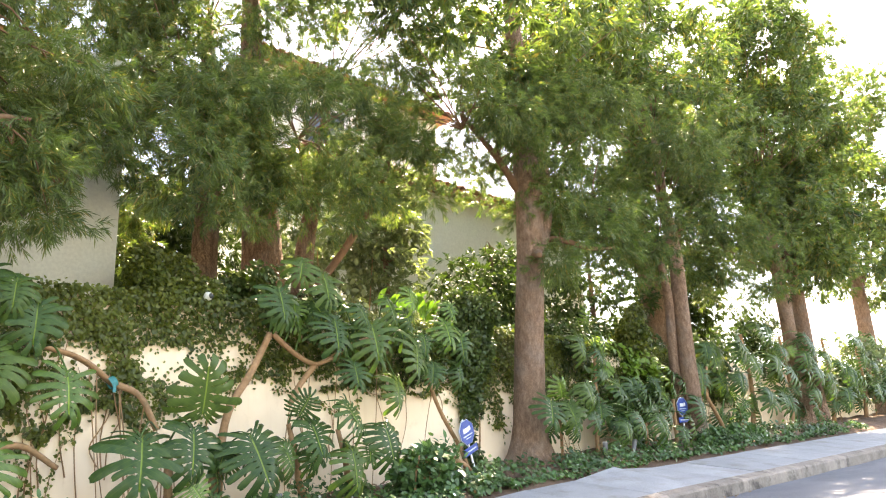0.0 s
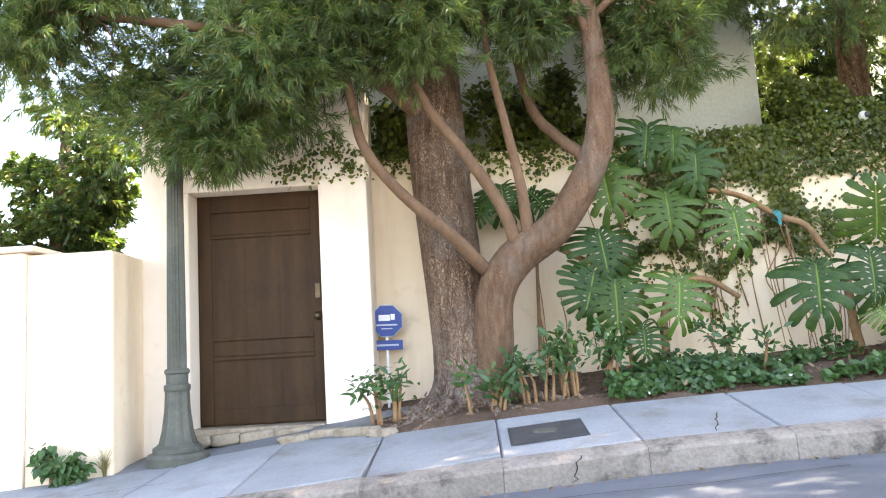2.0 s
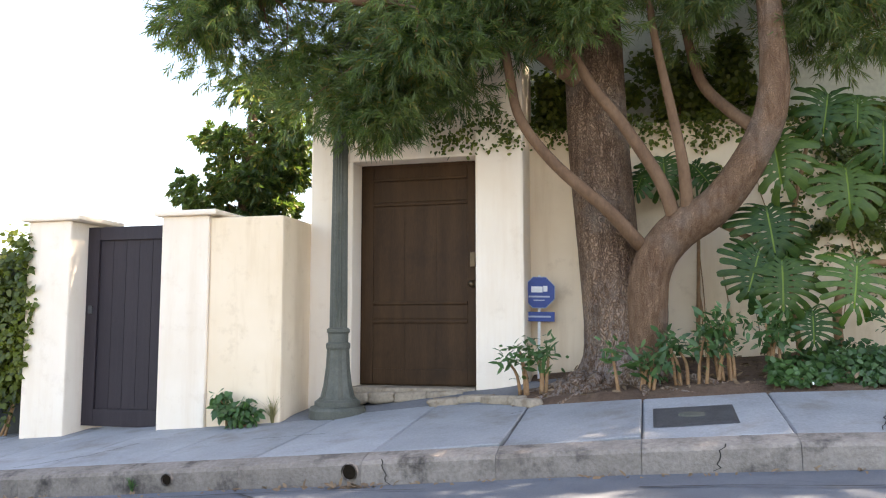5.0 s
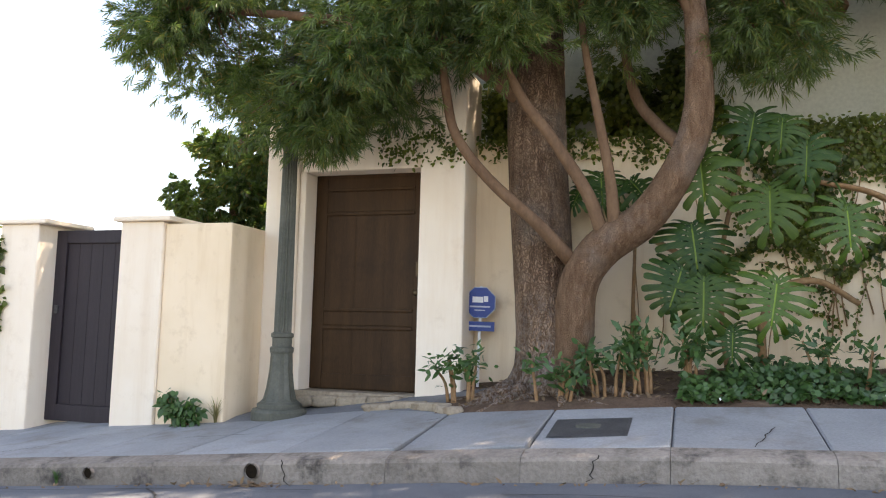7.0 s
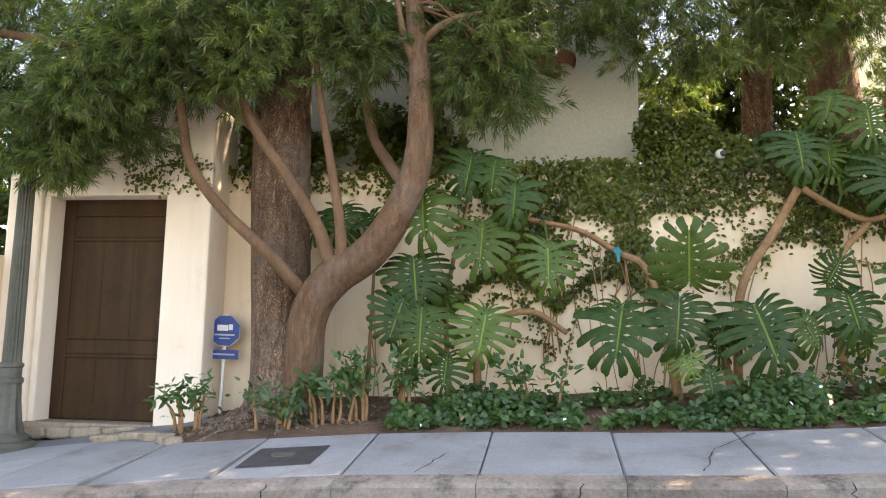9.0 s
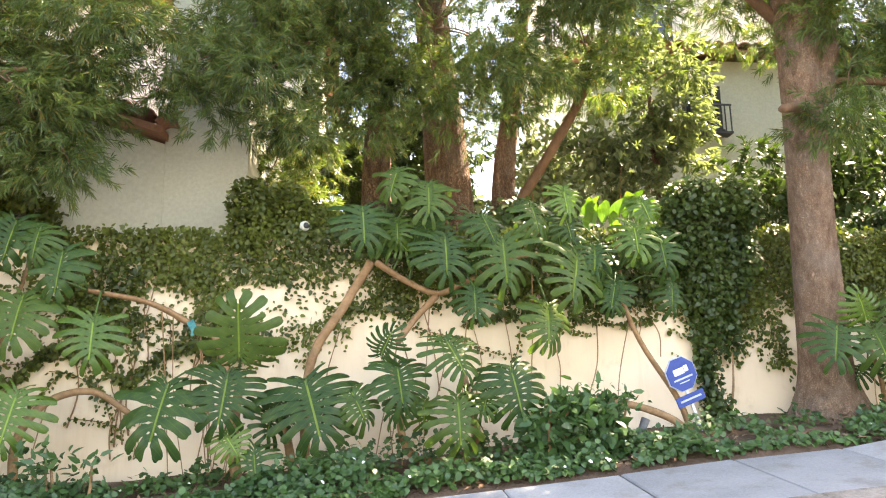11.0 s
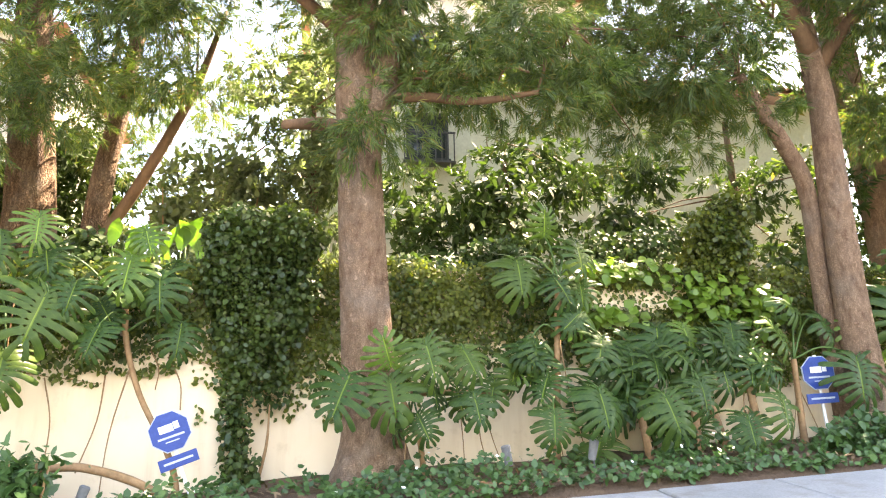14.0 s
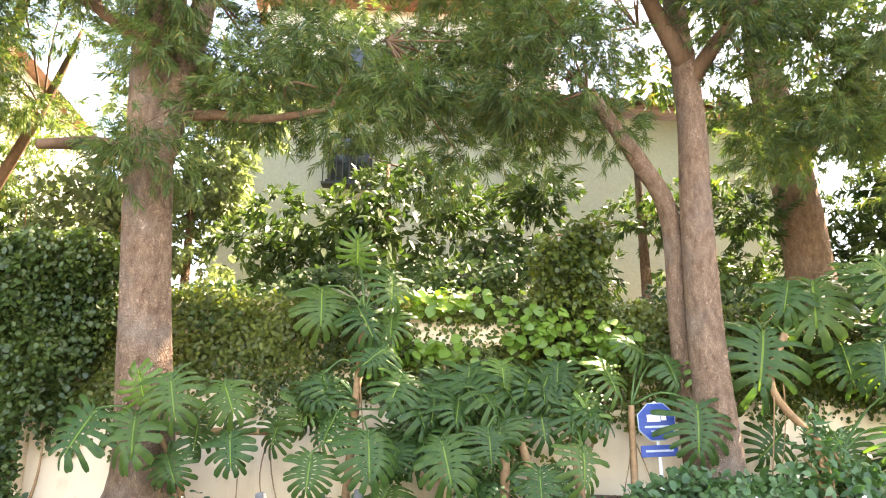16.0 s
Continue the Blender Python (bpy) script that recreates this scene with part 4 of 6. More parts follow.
# ---- large split leaves on canes ----
def split_leaf(seed, lobes=10, deep=False):
    """A heart-shaped blade: broad fingers with narrow slits between them and a row of small holes beside the rib."""
    rg = np.random.RandomState(seed)
    edge = spline(((0.05, -0.05, 0), (0.17, -0.25, 0), (0.40, -0.25, 0), (0.58, -0.04, 0), (0.60, 0.22, 0), (0.50, 0.48, 0), (0.30, 0.72, 0), (0.04, 0.90, 0)), 12)
    ss = np.linspace(0, 1, len(edge))

    def rim(s):
        return np.array([np.interp(s, ss, edge[:, 0]), np.interp(s, ss, edge[:, 1])])

    rows = ((0.0, 1.0), (0.10, 1.0), (0.19, 0.70), (0.28, 1.0), (0.38, 1.0), (0.45, 0.80), (0.64, 0.68), (0.86, 0.67), (0.95, 0.54), (1.0, 0.30))
    if deep:
        rows = ((0.0, 1.0), (0.08, 1.0), (0.15, 0.66), (0.22, 1.0), (0.27, 1.0), (0.34, 0.74), (0.56, 0.57), (0.86, 0.55), (0.95, 0.44), (1.0, 0.22))
    verts, faces = [], []
    cup = rg.uniform(-0.05, 0.18)
    for sgn in (1, -1):
        cuts = np.cumsum(0.75 + 0.5 * rg.rand(lobes))
        cuts = np.concatenate([[0.0], cuts / cuts[-1]])
        for i in range(lobes):
            c, h = (cuts[i] + cuts[i + 1]) / 2, (cuts[i + 1] - cuts[i]) / 2
            reach = 0.90 + 0.14 * rg.rand()
            droop = 0.02 + 0.24 * rg.rand()
            slant = rg.uniform(-0.01, 0.03)
            torn = 0.72 if rg.rand() < 0.06 else 1.0
            o = len(verts)
            for f, w in rows:
                for e in (-1, 0, 1):
                    s = c + e * h * w
                    root = np.array((0.0, 0.80 * max(0.0, s - 0.10) ** 1.25))
                    q = root + (rim(s) - root) * f * (1 + (reach * torn - 1) * f)
                    q[1] += (0.05 + slant) * f * f
                    z = 0.09 * f * (1 - f) * 2 + cup * f * 0.45 - droop * f ** 2 * 1.2 - 0.26 * q[1] ** 2 * (q[1] > 0) + (0.020 if e == 0 else 0) * f
                    verts.append((sgn * q[0], q[1], z))
            for r in range(len(rows) - 1):
                for e in range(2):
                    a, b2 = o + r * 3 + e, o + (r + 1) * 3 + e
                    faces.append((a, a + 1, b2 + 1, b2) if sgn > 0 else (a + 1, a, b2, b2 + 1))
    me = bpy.data.meshes.new("leaf")
    me.from_pydata(verts, [], faces)
    me.update()
    me.materials.append(M_MONST)
    me.polygons.foreach_set("use_smooth", [True] * len(me.polygons))
    return me


def young(me):
    """The same blade in the yellow-green of a new leaf."""
    me = me.copy()
    me.materials[0] = M_YOUNG
    return me


LEAVES = [split_leaf(70 + i, 10 + i % 3) for i in range(9)]
DEEP_LEAVES = [split_leaf(80 + i, 9 + i % 3, True) for i in range(8)]
YOUNG_LEAVES = [young(DEEP_LEAVES[i]) for i in range(3)]
prng = random.Random(9)


def big_plant(label, root, canes, leaves, y0=-0.45, stalk=0.010, fill=(), roots=5, fresh=(), upturned=()):
    """canes: lists of points with two radii; leaves: (x, z, length, heading, and y where it is not y0) of the stalk's end, heading in degrees from
    straight down towards +x; fresh: which leaves are young; fill: (count, x0, x1, z0, z1) of smaller leaves further back."""
    gz = ground_z(root[0], root[1])
    pl = thing("split_leaf_philodendron", label, "plant", (root[0], root[1], gz), "split-leaf plants")
    nodes_at = []
    for i, (pts, r0, r1) in enumerate(canes):
        limb("cane", pl, M_CANE, pts, (r0 * 0.8, (r0 + r1) * 0.38, r1 * 0.75), 10, steps=6, rough=0.10, seed=prng.randint(1, 999))
        nodes_at += list(spline(pts, 4))
    nodes_at = np.array(nodes_at)
    for k in range(roots):
        a = nodes_at[prng.randrange(len(nodes_at))]
        g = ground_z(a[0], a[1])
        if a[2] - g > 0.25:
            e = (a[0] + prng.uniform(-0.18, 0.18), a[1] + prng.uniform(-0.1, 0.05), g + 0.01)
            limb("aerial_root", pl, M_CANE, (a, ((a[0] + e[0]) / 2 + prng.uniform(-0.06, 0.06), (a[1] + e[1]) / 2, (a[2] + e[2]) / 2), e), (0.006, 0.005, 0.004), 5, steps=4, rough=0.1, seed=k)
    rows = [(q[0], q[1], q[2], q[3], (q[4] if len(q) > 4 else y0) + prng.uniform(-0.04, 0.04), i in fresh, -1 if i in upturned else 8) for i, q in enumerate(leaves)]
    if fill:
        n, x0, x1, z0, z1 = fill
        rows += [(prng.uniform(x0, x1), prng.uniform(z0, z1), prng.uniform(0.26, 0.38), prng.uniform(-50, 50), y0 + prng.uniform(0.12, 0.32), prng.random() < 0.12, 25) for _ in range(n)]
    for x, z, L, head, y, fresh_one, wild in rows:
        h = math.radians(head + prng.uniform(-4, 4))
        tilt = math.radians(24 + prng.uniform(-wild, wild))
        d = Vector((math.sin(h) * math.cos(tilt), -math.sin(tilt), -math.cos(h) * math.cos(tilt)))
        nrm = Vector((0.35 * math.sin(h) + prng.uniform(-0.035, 0.035) * wild, -0.9, 0.42 + prng.uniform(-0.035, 0.05) * wild))
        if wild < 0:
            nrm = Vector((0.45, -0.67, 0.59))
        nrm = (nrm - d * nrm.dot(d)).normalized()
        sx = d.cross(nrm).normalized()
        base = Vector((x, y, z))
        rot = Matrix((sx, d, nrm)).transposed().to_4x4()
        ob = link("leaf", prng.choice(YOUNG_LEAVES if fresh_one else DEEP_LEAVES if prng.random() < (0.6 if x > 6.5 else 0.35) else LEAVES), None, pl)
        ob.matrix_basis = Matrix.Translation(base) @ rot @ Matrix.Diagonal((L * prng.uniform(0.94, 1.12), L, L * prng.uniform(0.8, 1.4), 1))
        near = nodes_at[np.argmin(((nodes_at - np.array((x, y, z))) ** 2).sum(1))]
        a = Vector(near)
        m = (a + base) / 2 + Vector((0, 0.02, 0.10))
        limb("stalk", pl, M_STALK, (a, m, base + Vector((0, 0.02, 0.02)), base + d * 0.04), (stalk, stalk * 0.85, stalk * 0.7, stalk * 0.5), 6, steps=4, rough=0.03, seed=3)
    return pl


big_plant("split-leaf philodendron hanging in a tall column beside the bent stem", (4.05, -0.3),
          [(((4.12, -0.35, 0.2), (4.10, -0.35, 0.7), (4.25, -0.2, 1.0), (4.55, -0.1, 1.08), (4.85, -0.08, 0.9)), 0.045, 0.03), (((3.85, -0.2, 0.2), (3.8, -0.15, 1.2), (4.0, -0.12, 2.2)), 0.03, 0.02),
           (((5.30, 0.05, 1.62), (4.95, -0.1, 1.80), (4.5, -0.25, 1.88)), 0.035, 0.03), (((3.25, -0.25, 1.42), (3.5, -0.3, 1.28), (3.75, -0.25, 1.2)), 0.03, 0.025)],
          [(3.64, 2.04, 0.54, 6), (4.15, 1.78, 0.52, 1), (4.42, 2.12, 0.45, -5), (3.57, 1.49, 0.50, 6), (3.66, 1.07, 0.54, -5), (4.19, 1.06, 0.52, -5), (3.87, 0.68, 0.36, -8), (4.05, 2.36, 0.44, -9), (4.68, 1.61, 0.46, 4), (4.25, 2.30, 0.34, -12), (3.5, 1.15, 0.46, -14)],
          y0=-0.62, fill=(2, 3.7, 4.2, 1.0, 1.9), fresh=(5, 8))
big_plant("dark split-leaf philodendron leaves behind the forked trunk", (3.05, -0.05), [(((3.05, 0.0, 0.1), (3.08, 0.0, 0.9), (3.1, 0.0, 1.6)), 0.025, 0.02)],
          [(2.81, 2.02, 0.40, 8), (3.06, 1.96, 0.36, 44), (2.66, 1.93, 0.34, -27)], y0=-0.1)
big_plant("broad split-leaf philodendron with glossy leaves low on the wall", (5.75, -0.3),
          [(((5.75, -0.3, 0.3), (5.7, -0.3, 0.7), (5.72, -0.25, 1.1)), 0.06, 0.045), (((6.2, -0.3, 0.28), (6.1, -0.3, 0.8)), 0.05, 0.04), (((5.30, 0.05, 1.62), (5.5, -0.08, 1.50), (5.62, -0.2, 1.2)), 0.04, 0.04)],
          [(5.78, 1.30, 0.56, -174), (5.70, 1.17, 0.52, -3), (6.27, 1.12, 0.62, 20), (5.27, 1.10, 0.61, -15), (6.62, 1.03, 0.34, 32), (5.91, 0.62, 0.36, 5), (5.69, 0.74, 0.27, 40)],
          y0=-0.68, roots=22, fresh=(6,), fill=(4, 5.6, 6.4, 0.8, 1.1))
big_plant("split-leaf philodendron spreading low along the wall foot", (7.3, -0.3),
          [(((7.6, -0.3, 0.45), (7.1, -0.32, 0.55), (7.0, -0.3, 0.95), (6.95, -0.25, 1.25)), 0.05, 0.035), (((7.7, -0.3, 0.45), (7.6, -0.3, 0.9), (7.55, -0.25, 1.2)), 0.045, 0.03)],
          [(6.97, 1.24, 0.46, 8), (6.85, 1.31, 0.30, 161), (7.35, 1.44, 0.46, 29), (7.87, 1.20, 0.52, 9), (7.44, 0.98, 0.50, 6), (7.70, 1.04, 0.28, -24), (7.05, 1.02, 0.3, -30)],
          y0=-0.6, roots=10, fill=(2, 7.0, 7.8, 0.9, 1.2))
big_plant("row of split-leaf philodendron leaves high on leaning canes", (6.3, -0.1),
          [(((6.25, -0.15, 0.3), (6.28, -0.2, 1.25), (6.55, -0.2, 1.75), (6.78, -0.15, 2.15)), 0.055, 0.045), (((6.82, -0.15, 2.15), (7.1, -0.12, 1.98), (7.35, -0.12, 1.88), (7.55, -0.15, 1.95)), 0.04, 0.035),
           (((7.35, -0.12, 1.86), (7.15, -0.15, 1.65), (7.0, -0.2, 1.45)), 0.04, 0.035), (((7.55, -0.15, 1.95), (7.9, -0.15, 2.15), (8.3, -0.12, 2.25)), 0.035, 0.03)],
          [(6.70, 2.55, 0.46, 8), (7.26, 2.78, 0.44, 2), (7.39, 2.33, 0.50, 1), (7.88, 2.30, 0.58, 3), (8.52, 2.16, 0.56, -10), (7.63, 1.87, 0.36, -6), (8.26, 1.74, 0.46, -4), (8.14, 2.62, 0.38, 17), (7.71, 2.5, 0.34, 29), (7.0, 2.9, 0.34, -20), (8.42, 2.75, 0.34, 8)],
          y0=-0.42, fill=(9, 6.8, 8.5, 2.15, 2.65), fresh=(10,), upturned=(4,))
big_plant("split-leaf philodendron on a thin crooked cane beside the tilted sign", (9.35, -0.15),
          [(((9.5, -0.25, 0.62), (9.42, -0.2, 0.95), (9.15, -0.12, 1.45), (9.02, -0.08, 1.85), (9.0, -0.1, 2.1)), 0.034, 0.03), (((9.5, -0.35, 0.62), (9.25, -0.38, 0.80), (8.85, -0.4, 0.92), (8.5, -0.4, 0.90)), 0.04, 0.035)],
          [(9.07, 2.46, 0.42, -2), (9.29, 2.33, 0.40, 6), (9.44, 1.97, 0.34, 0, -0.18), (8.88, 1.94, 0.34, -19), (8.45, 2.53, 0.3, 19), (8.70, 2.25, 0.34, -9), (9.15, 2.7, 0.3, 15)], y0=-0.35, roots=3, fresh=(0, 6), fill=(4, 8.7, 9.4, 2.15, 2.5))
big_plant("split-leaf philodendron growing round the straight trunk", (11.25, -0.2),
          [(((11.3, -0.25, 0.7), (11.25, -0.3, 1.1), (11.1, -0.4, 1.4)), 0.03, 0.025), (((12.05, 0.05, 1.45), (11.6, -0.1, 1.44), (11.2, -0.3, 1.42)), 0.035, 0.03)],
          [(11.02, 1.60, 0.32, -160), (11.24, 1.76, 0.40, 18, -0.80), (11.0, 1.50, 0.42, 4, -0.62), (11.63, 1.39, 0.32, 10), (10.71, 1.53, 0.46, -26), (11.21, 1.25, 0.28, 22), (11.55, 1.75, 0.34, 30)], y0=-0.55, fresh=(0,), fill=(3, 11.1, 11.6, 1.2, 1.6))
big_plant("dense bank of split-leaf philodendron against the wall", (12.9, -0.1),
          [(((12.4, -0.05, 0.7), (12.45, -0.05, 1.5), (12.5, -0.1, 2.4)), 0.045, 0.035), (((13.2, -0.15, 0.7), (13.1, -0.15, 1.4)), 0.05, 0.04), (((13.9, -0.15, 0.8), (13.7, -0.15, 1.5)), 0.05, 0.04)],
          [(12.42, 2.79, 0.32, -178, -0.05), (12.15, 2.56, 0.44, 2, -0.05), (12.70, 2.72, 0.39, 10, -0.05), (12.72, 2.38, 0.32, -2, -0.05), (12.69, 2.11, 0.35, -51, -0.13), (12.27, 1.76, 0.38, -21, -0.13), (12.88, 1.81, 0.49, 21, -0.13), (12.58, 1.41, 0.43, 5, -0.70), (12.21, 1.26, 0.33, -2, -0.70), (13.33, 1.96, 0.44, -5, -0.13), (12.45, 2.40, 0.36, 30, -0.10)],
          y0=-0.35, fill=(26, 12.0, 13.4, 1.05, 1.95), fresh=(0,), upturned=(2, 4, 6))
big_plant("dense bank of split-leaf philodendron beside the dark hedge", (13.7, -0.15),
          [(((13.6, -0.15, 0.7), (13.6, -0.15, 1.5)), 0.05, 0.04), (((14.2, -0.15, 0.8), (14.1, -0.15, 1.6)), 0.045, 0.035)],
          [(13.09, 1.37, 0.43, 10, -0.70), (13.58, 2.00, 0.35, 8, -0.13), (13.85, 1.74, 0.46, 12, -0.13), (14.03, 2.01, 0.32, -14, -0.13), (13.41, 1.45, 0.32, 10, -0.70), (14.36, 2.02, 0.39, 23, -0.13), (13.76, 1.19, 0.32, 3, -0.70), (14.07, 1.35, 0.37, 2, -0.70), (11.91, 1.55, 0.32, -17, -0.13), (13.6, 1.62, 0.36, -20, -0.20)],
          y0=-0.35, fill=(24, 13.0, 14.4, 1.05, 1.95), fresh=(1,), upturned=(5, 7))
big_plant("split-leaf philodendron with glossy leaves round the twin stems", (14.8, -0.2),
          [(((14.6, -0.1, 0.8), (14.6, -0.1, 1.7)), 0.045, 0.035), (((16.35, -0.1, 0.9), (16.2, -0.1, 1.3), (15.75, -0.1, 1.85), (15.9, -0.1, 2.3)), 0.05, 0.04)],
          [(14.73, 2.11, 0.32, -126, -0.08), (14.89, 2.09, 0.36, 27, -0.08), (15.23, 2.05, 0.34, 26, -0.08), (15.04, 1.69, 0.51, -6, -0.30), (15.74, 2.33, 0.70, -13, -0.08), (16.20, 2.75, 0.60, -18, -0.08), (16.37, 2.22, 0.45, -3, -0.08), (16.52, 2.90, 0.32, 10, -0.08), (15.98, 2.73, 0.41, -25, -0.08), (16.75, 2.4, 0.5, 12, -0.10), (16.6, 1.55, 0.42, 20, -0.30)], y0=-0.2, fill=(9, 15.4, 17.0, 1.3, 2.5), fresh=(2, 10), upturned=(0, 1))
for px, n in ((17.4, 12), (19.2, 12), (21.5, 10), (23.6, 9)):
    gz = ground_z(px, -0.2)
    big_plant("tall split-leaf philodendron further up the street", (px, -0.2), [(((px, -0.1, gz), (px + 0.1, -0.15, gz + 0.9), (px - 0.1, -0.15, gz + 1.9)), 0.06, 0.04)],
              [(px + prng.uniform(-0.9, 0.9), gz + prng.uniform(0.6, 2.2), prng.uniform(0.36, 0.55), prng.uniform(-40, 40)) for _ in range(n)], fill=(n, px - 0.9, px + 0.9, gz + 0.4, gz + 1.9))


# ---- creepers, hedges, ground cover ----
def leaf_quads(rg, p, size, face=(0, -1, 0.35), wild=0.55, hang=0.7, wide=0.42):
    """One pointed leaf at each point p, turned roughly towards face."""
    n = len(p)
    nrm = np.array(face) + rg.normal(size=(n, 3)) * wild
    nrm /= np.linalg.norm(nrm, axis=1)[:, None]
    d = np.array((0, 0, -hang)) + rg.normal(size=(n, 3)) * 0.6
    d -= nrm * (d * nrm).sum(1)[:, None]
    d /= np.linalg.norm(d, axis=1)[:, None] + 1e-9
    s = np.cross(d, nrm)
    L = size * (0.65 + 0.7 * rg.rand(n, 1))
    fold = nrm * L * 0.07
    a, c = s * L * wide * 0.86, s * L * wide * 0.74
    q = np.stack([p, p + d * L * 0.24 + a + fold, p + d * L * 0.64 + c + fold, p + d * L, p + d * L * 0.64 - c + fold, p + d * L * 0.24 - a + fold], axis=1)
    return q.reshape(-1, 3)


def patchy(x, z, f=1.0):
    return noise.noise(Vector((x * 1.7 * f, z * 1.7 * f, 3.1))) * 0.6 + noise.noise(Vector((x * 5 * f, z * 5 * f, 8.7))) * 0.4


def creeper_density(x, z):
    """How thickly the creeper covers the wall at (x, z): 0 to 1."""
    n = patchy(x, z)
    if x < 3.7:
        top = 2.44 - 0.10 * (x < 1.6)
        return max(0.0, 0.9 - (top - z) * 3.6) if z > top - 0.32 + n * 0.25 else (0.25 if n > 0.42 and z > 1.5 and x > 2.6 else 0.0)
    if x < 6.6:
        if 5.58 < x < 6.02 and 1.68 < z < 2.02:
            return 0.03
        low = (1.36 if x < 5.3 else 1.2) + 0.16 * math.sin(x * 2.3) - 0.5 * n
        d = min(1.0, max(0.0, (z - low) / 0.85))
        if abs(z - (1.12 + 0.35 * abs(math.sin(x * 3.3)))) < 0.05 and x < 5.7:
            return 0.75
        return d * min(0.78, max(0.10, 0.50 + 1.4 * n)) if z < 2.36 else 0.95
    if x < 9.5:
        low = 1.72 + 0.12 * math.sin(x * 2.0) + 0.25 * n - 0.25 * (x < 7.2)
        if 7.6 < x < 9.4 and abs(z - (1.70 + 0.06 * math.sin(x * 4))) < 0.025:
            return 0.6
        return min(0.9, max(0.0, (z - low) * 2.2))
    if x < 10.75:
        return min(1.0, max(0.0, 0.30 + (z - 1.55) * 0.9 + 0.9 * n)) if z > 1.25 else 0.0
    low = 1.60 - 0.4 * n
    if 12.85 < x < 14.1 and 2.20 < z < 2.42:
        return 0.10
    return min(1.0, max(0.03 if n > 0.3 else 0.0, (z - low) * 1.9))


def creeper(name, x0, x1, z0, z1, y, strands, seed, label, size=0.043, mat=None, lines=()):
    """Leaves in pairs along thin strands that wander mostly level over the wall; lines: single strands outside the mass."""
    rg = np.random.RandomState(seed)
    pts, stems, faces = [], [], []

    def strand(x, z, ang, n, sure, bend=0.16):
        path = []
        for k in range(n):
            d = creeper_density(x, z)
            if x0 <= x <= x1 and z0 <= z <= z1:
                if sure or rg.rand() < d * 1.5:
                    thick = 0.012 if sure else 0.02 + 0.11 * max(0.0, patchy(x, z, 0.7) + 0.4) * d
                    off = (1 if k % 2 else -1) * (0.006 + 0.020 * rg.rand())
                    pts.append((x - math.sin(ang) * off, y - 0.008 - thick * rg.rand(), z + math.cos(ang) * off))
                path.append((x, y - 0.007, z))
            ang += rg.normal() * bend
            x += math.cos(ang) * 0.019
            z += math.sin(ang) * 0.019
        return path

    for i in range(strands):
        level = rg.rand() < 0.72
        ang = (0 if level else rg.uniform(0.6, 2.5)) + rg.normal() * 0.22 + (math.pi if rg.rand() < 0.5 else 0)
        path = strand(x0 + (x1 - x0) * rg.rand(), z0 + (z1 - z0) * rg.rand(), ang, rg.randint(22, 60), False, 0.12 if level else 0.2)
    for xa, za, xb, zb in lines:
        n = max(3, int(math.hypot(xb - xa, zb - za) / 0.019))
        path = strand(xa, za, math.atan2(zb - za, xb - xa), n, True, 0.07)
        if len(path) > 6:
            tv, tf = tube(path[::5], (0.004, 0.003), 5, steps=2, rough=0.1, seed=3)
            faces += [tuple(j + len(stems) for j in f) for f in tf]
            stems += tv
    p = np.array(pts)
    ob = quads(name, leaf_quads(rg, p, size, wild=0.5, wide=0.36), len(p), mat or M_IVY)
    if stems:
        raw("vine_strand", stems, faces, M_CANE, ob, "thin brown strand", smooth=True)
    return tagged(ob, label, "creeper", kind="stuff")


creeper("creeping_vine", 0.75, 1.62, 2.0, 2.46, -0.26, 40, 81, "thin creeping vine trailing over the portal")
creeper("creeping_vine", 1.6, 3.7, 1.4, 2.50, 0.15, 260, 82, "small-leaved creeping vine along the wall top")
creeper("creeping_vine", 3.55, 6.6, 0.5, 2.50, 0.15, 1000, 83, "small-leaved creeping vine covering the cream wall",
        lines=((3.94, 0.87, 4.22, 1.31), (4.31, 1.51, 4.53, 0.92), (4.60, 1.06, 4.86, 0.82), (4.29, 0.87, 4.83, 0.82), (4.12, 1.26, 5.08, 1.15), (3.62, 1.31, 4.87, 1.36), (4.42, 1.30, 4.70, 0.9), (4.05, 1.42, 5.0, 1.46), (4.84, 0.55, 4.9, 1.2)))
creeper("creeping_vine", 6.6, 9.9, 1.0, 2.55, 0.15, 700, 84, "small-leaved creeping vine with bare wall below it",
        lines=((7.53, 1.52, 8.09, 1.40), (8.13, 1.60, 8.06, 1.25), (8.23, 1.64, 8.84, 1.60), (9.09, 1.83, 9.9, 1.79), (8.0, 1.70, 8.9, 1.66), (7.0, 1.62, 7.7, 1.6)))
creeper("creeping_vine", 9.9, 17.5, 1.0, 2.62, 0.33, 1900, 85, "small-leaved creeping vine behind the large leaves")

# runners of the vine: thin woody stems on the wall
runners = thing("vine_stems", "thin brown woody vine runners on the wall", "creeper", (6, 0.13, 1), kind="stuff")
for i, (xa, za, xb, zb) in enumerate(((8.39, 1.60, 8.45, 0.94), (8.84, 1.66, 8.68, 0.88), (9.16, 1.82, 9.22, 1.5), (9.30, 1.76, 9.42, 1.34), (7.4, 1.6, 7.36, 1.0), (3.3, 1.0, 3.26, 0.4))):
    limb("vine_stem", runners, M_CANE, ((xa, 0.13, za), ((xa + xb) / 2 + 0.05, 0.10, (za + zb) / 2), (xb, 0.12, zb)), (0.006, 0.005, 0.005), 6, steps=6, rough=0.1, seed=40 + i)
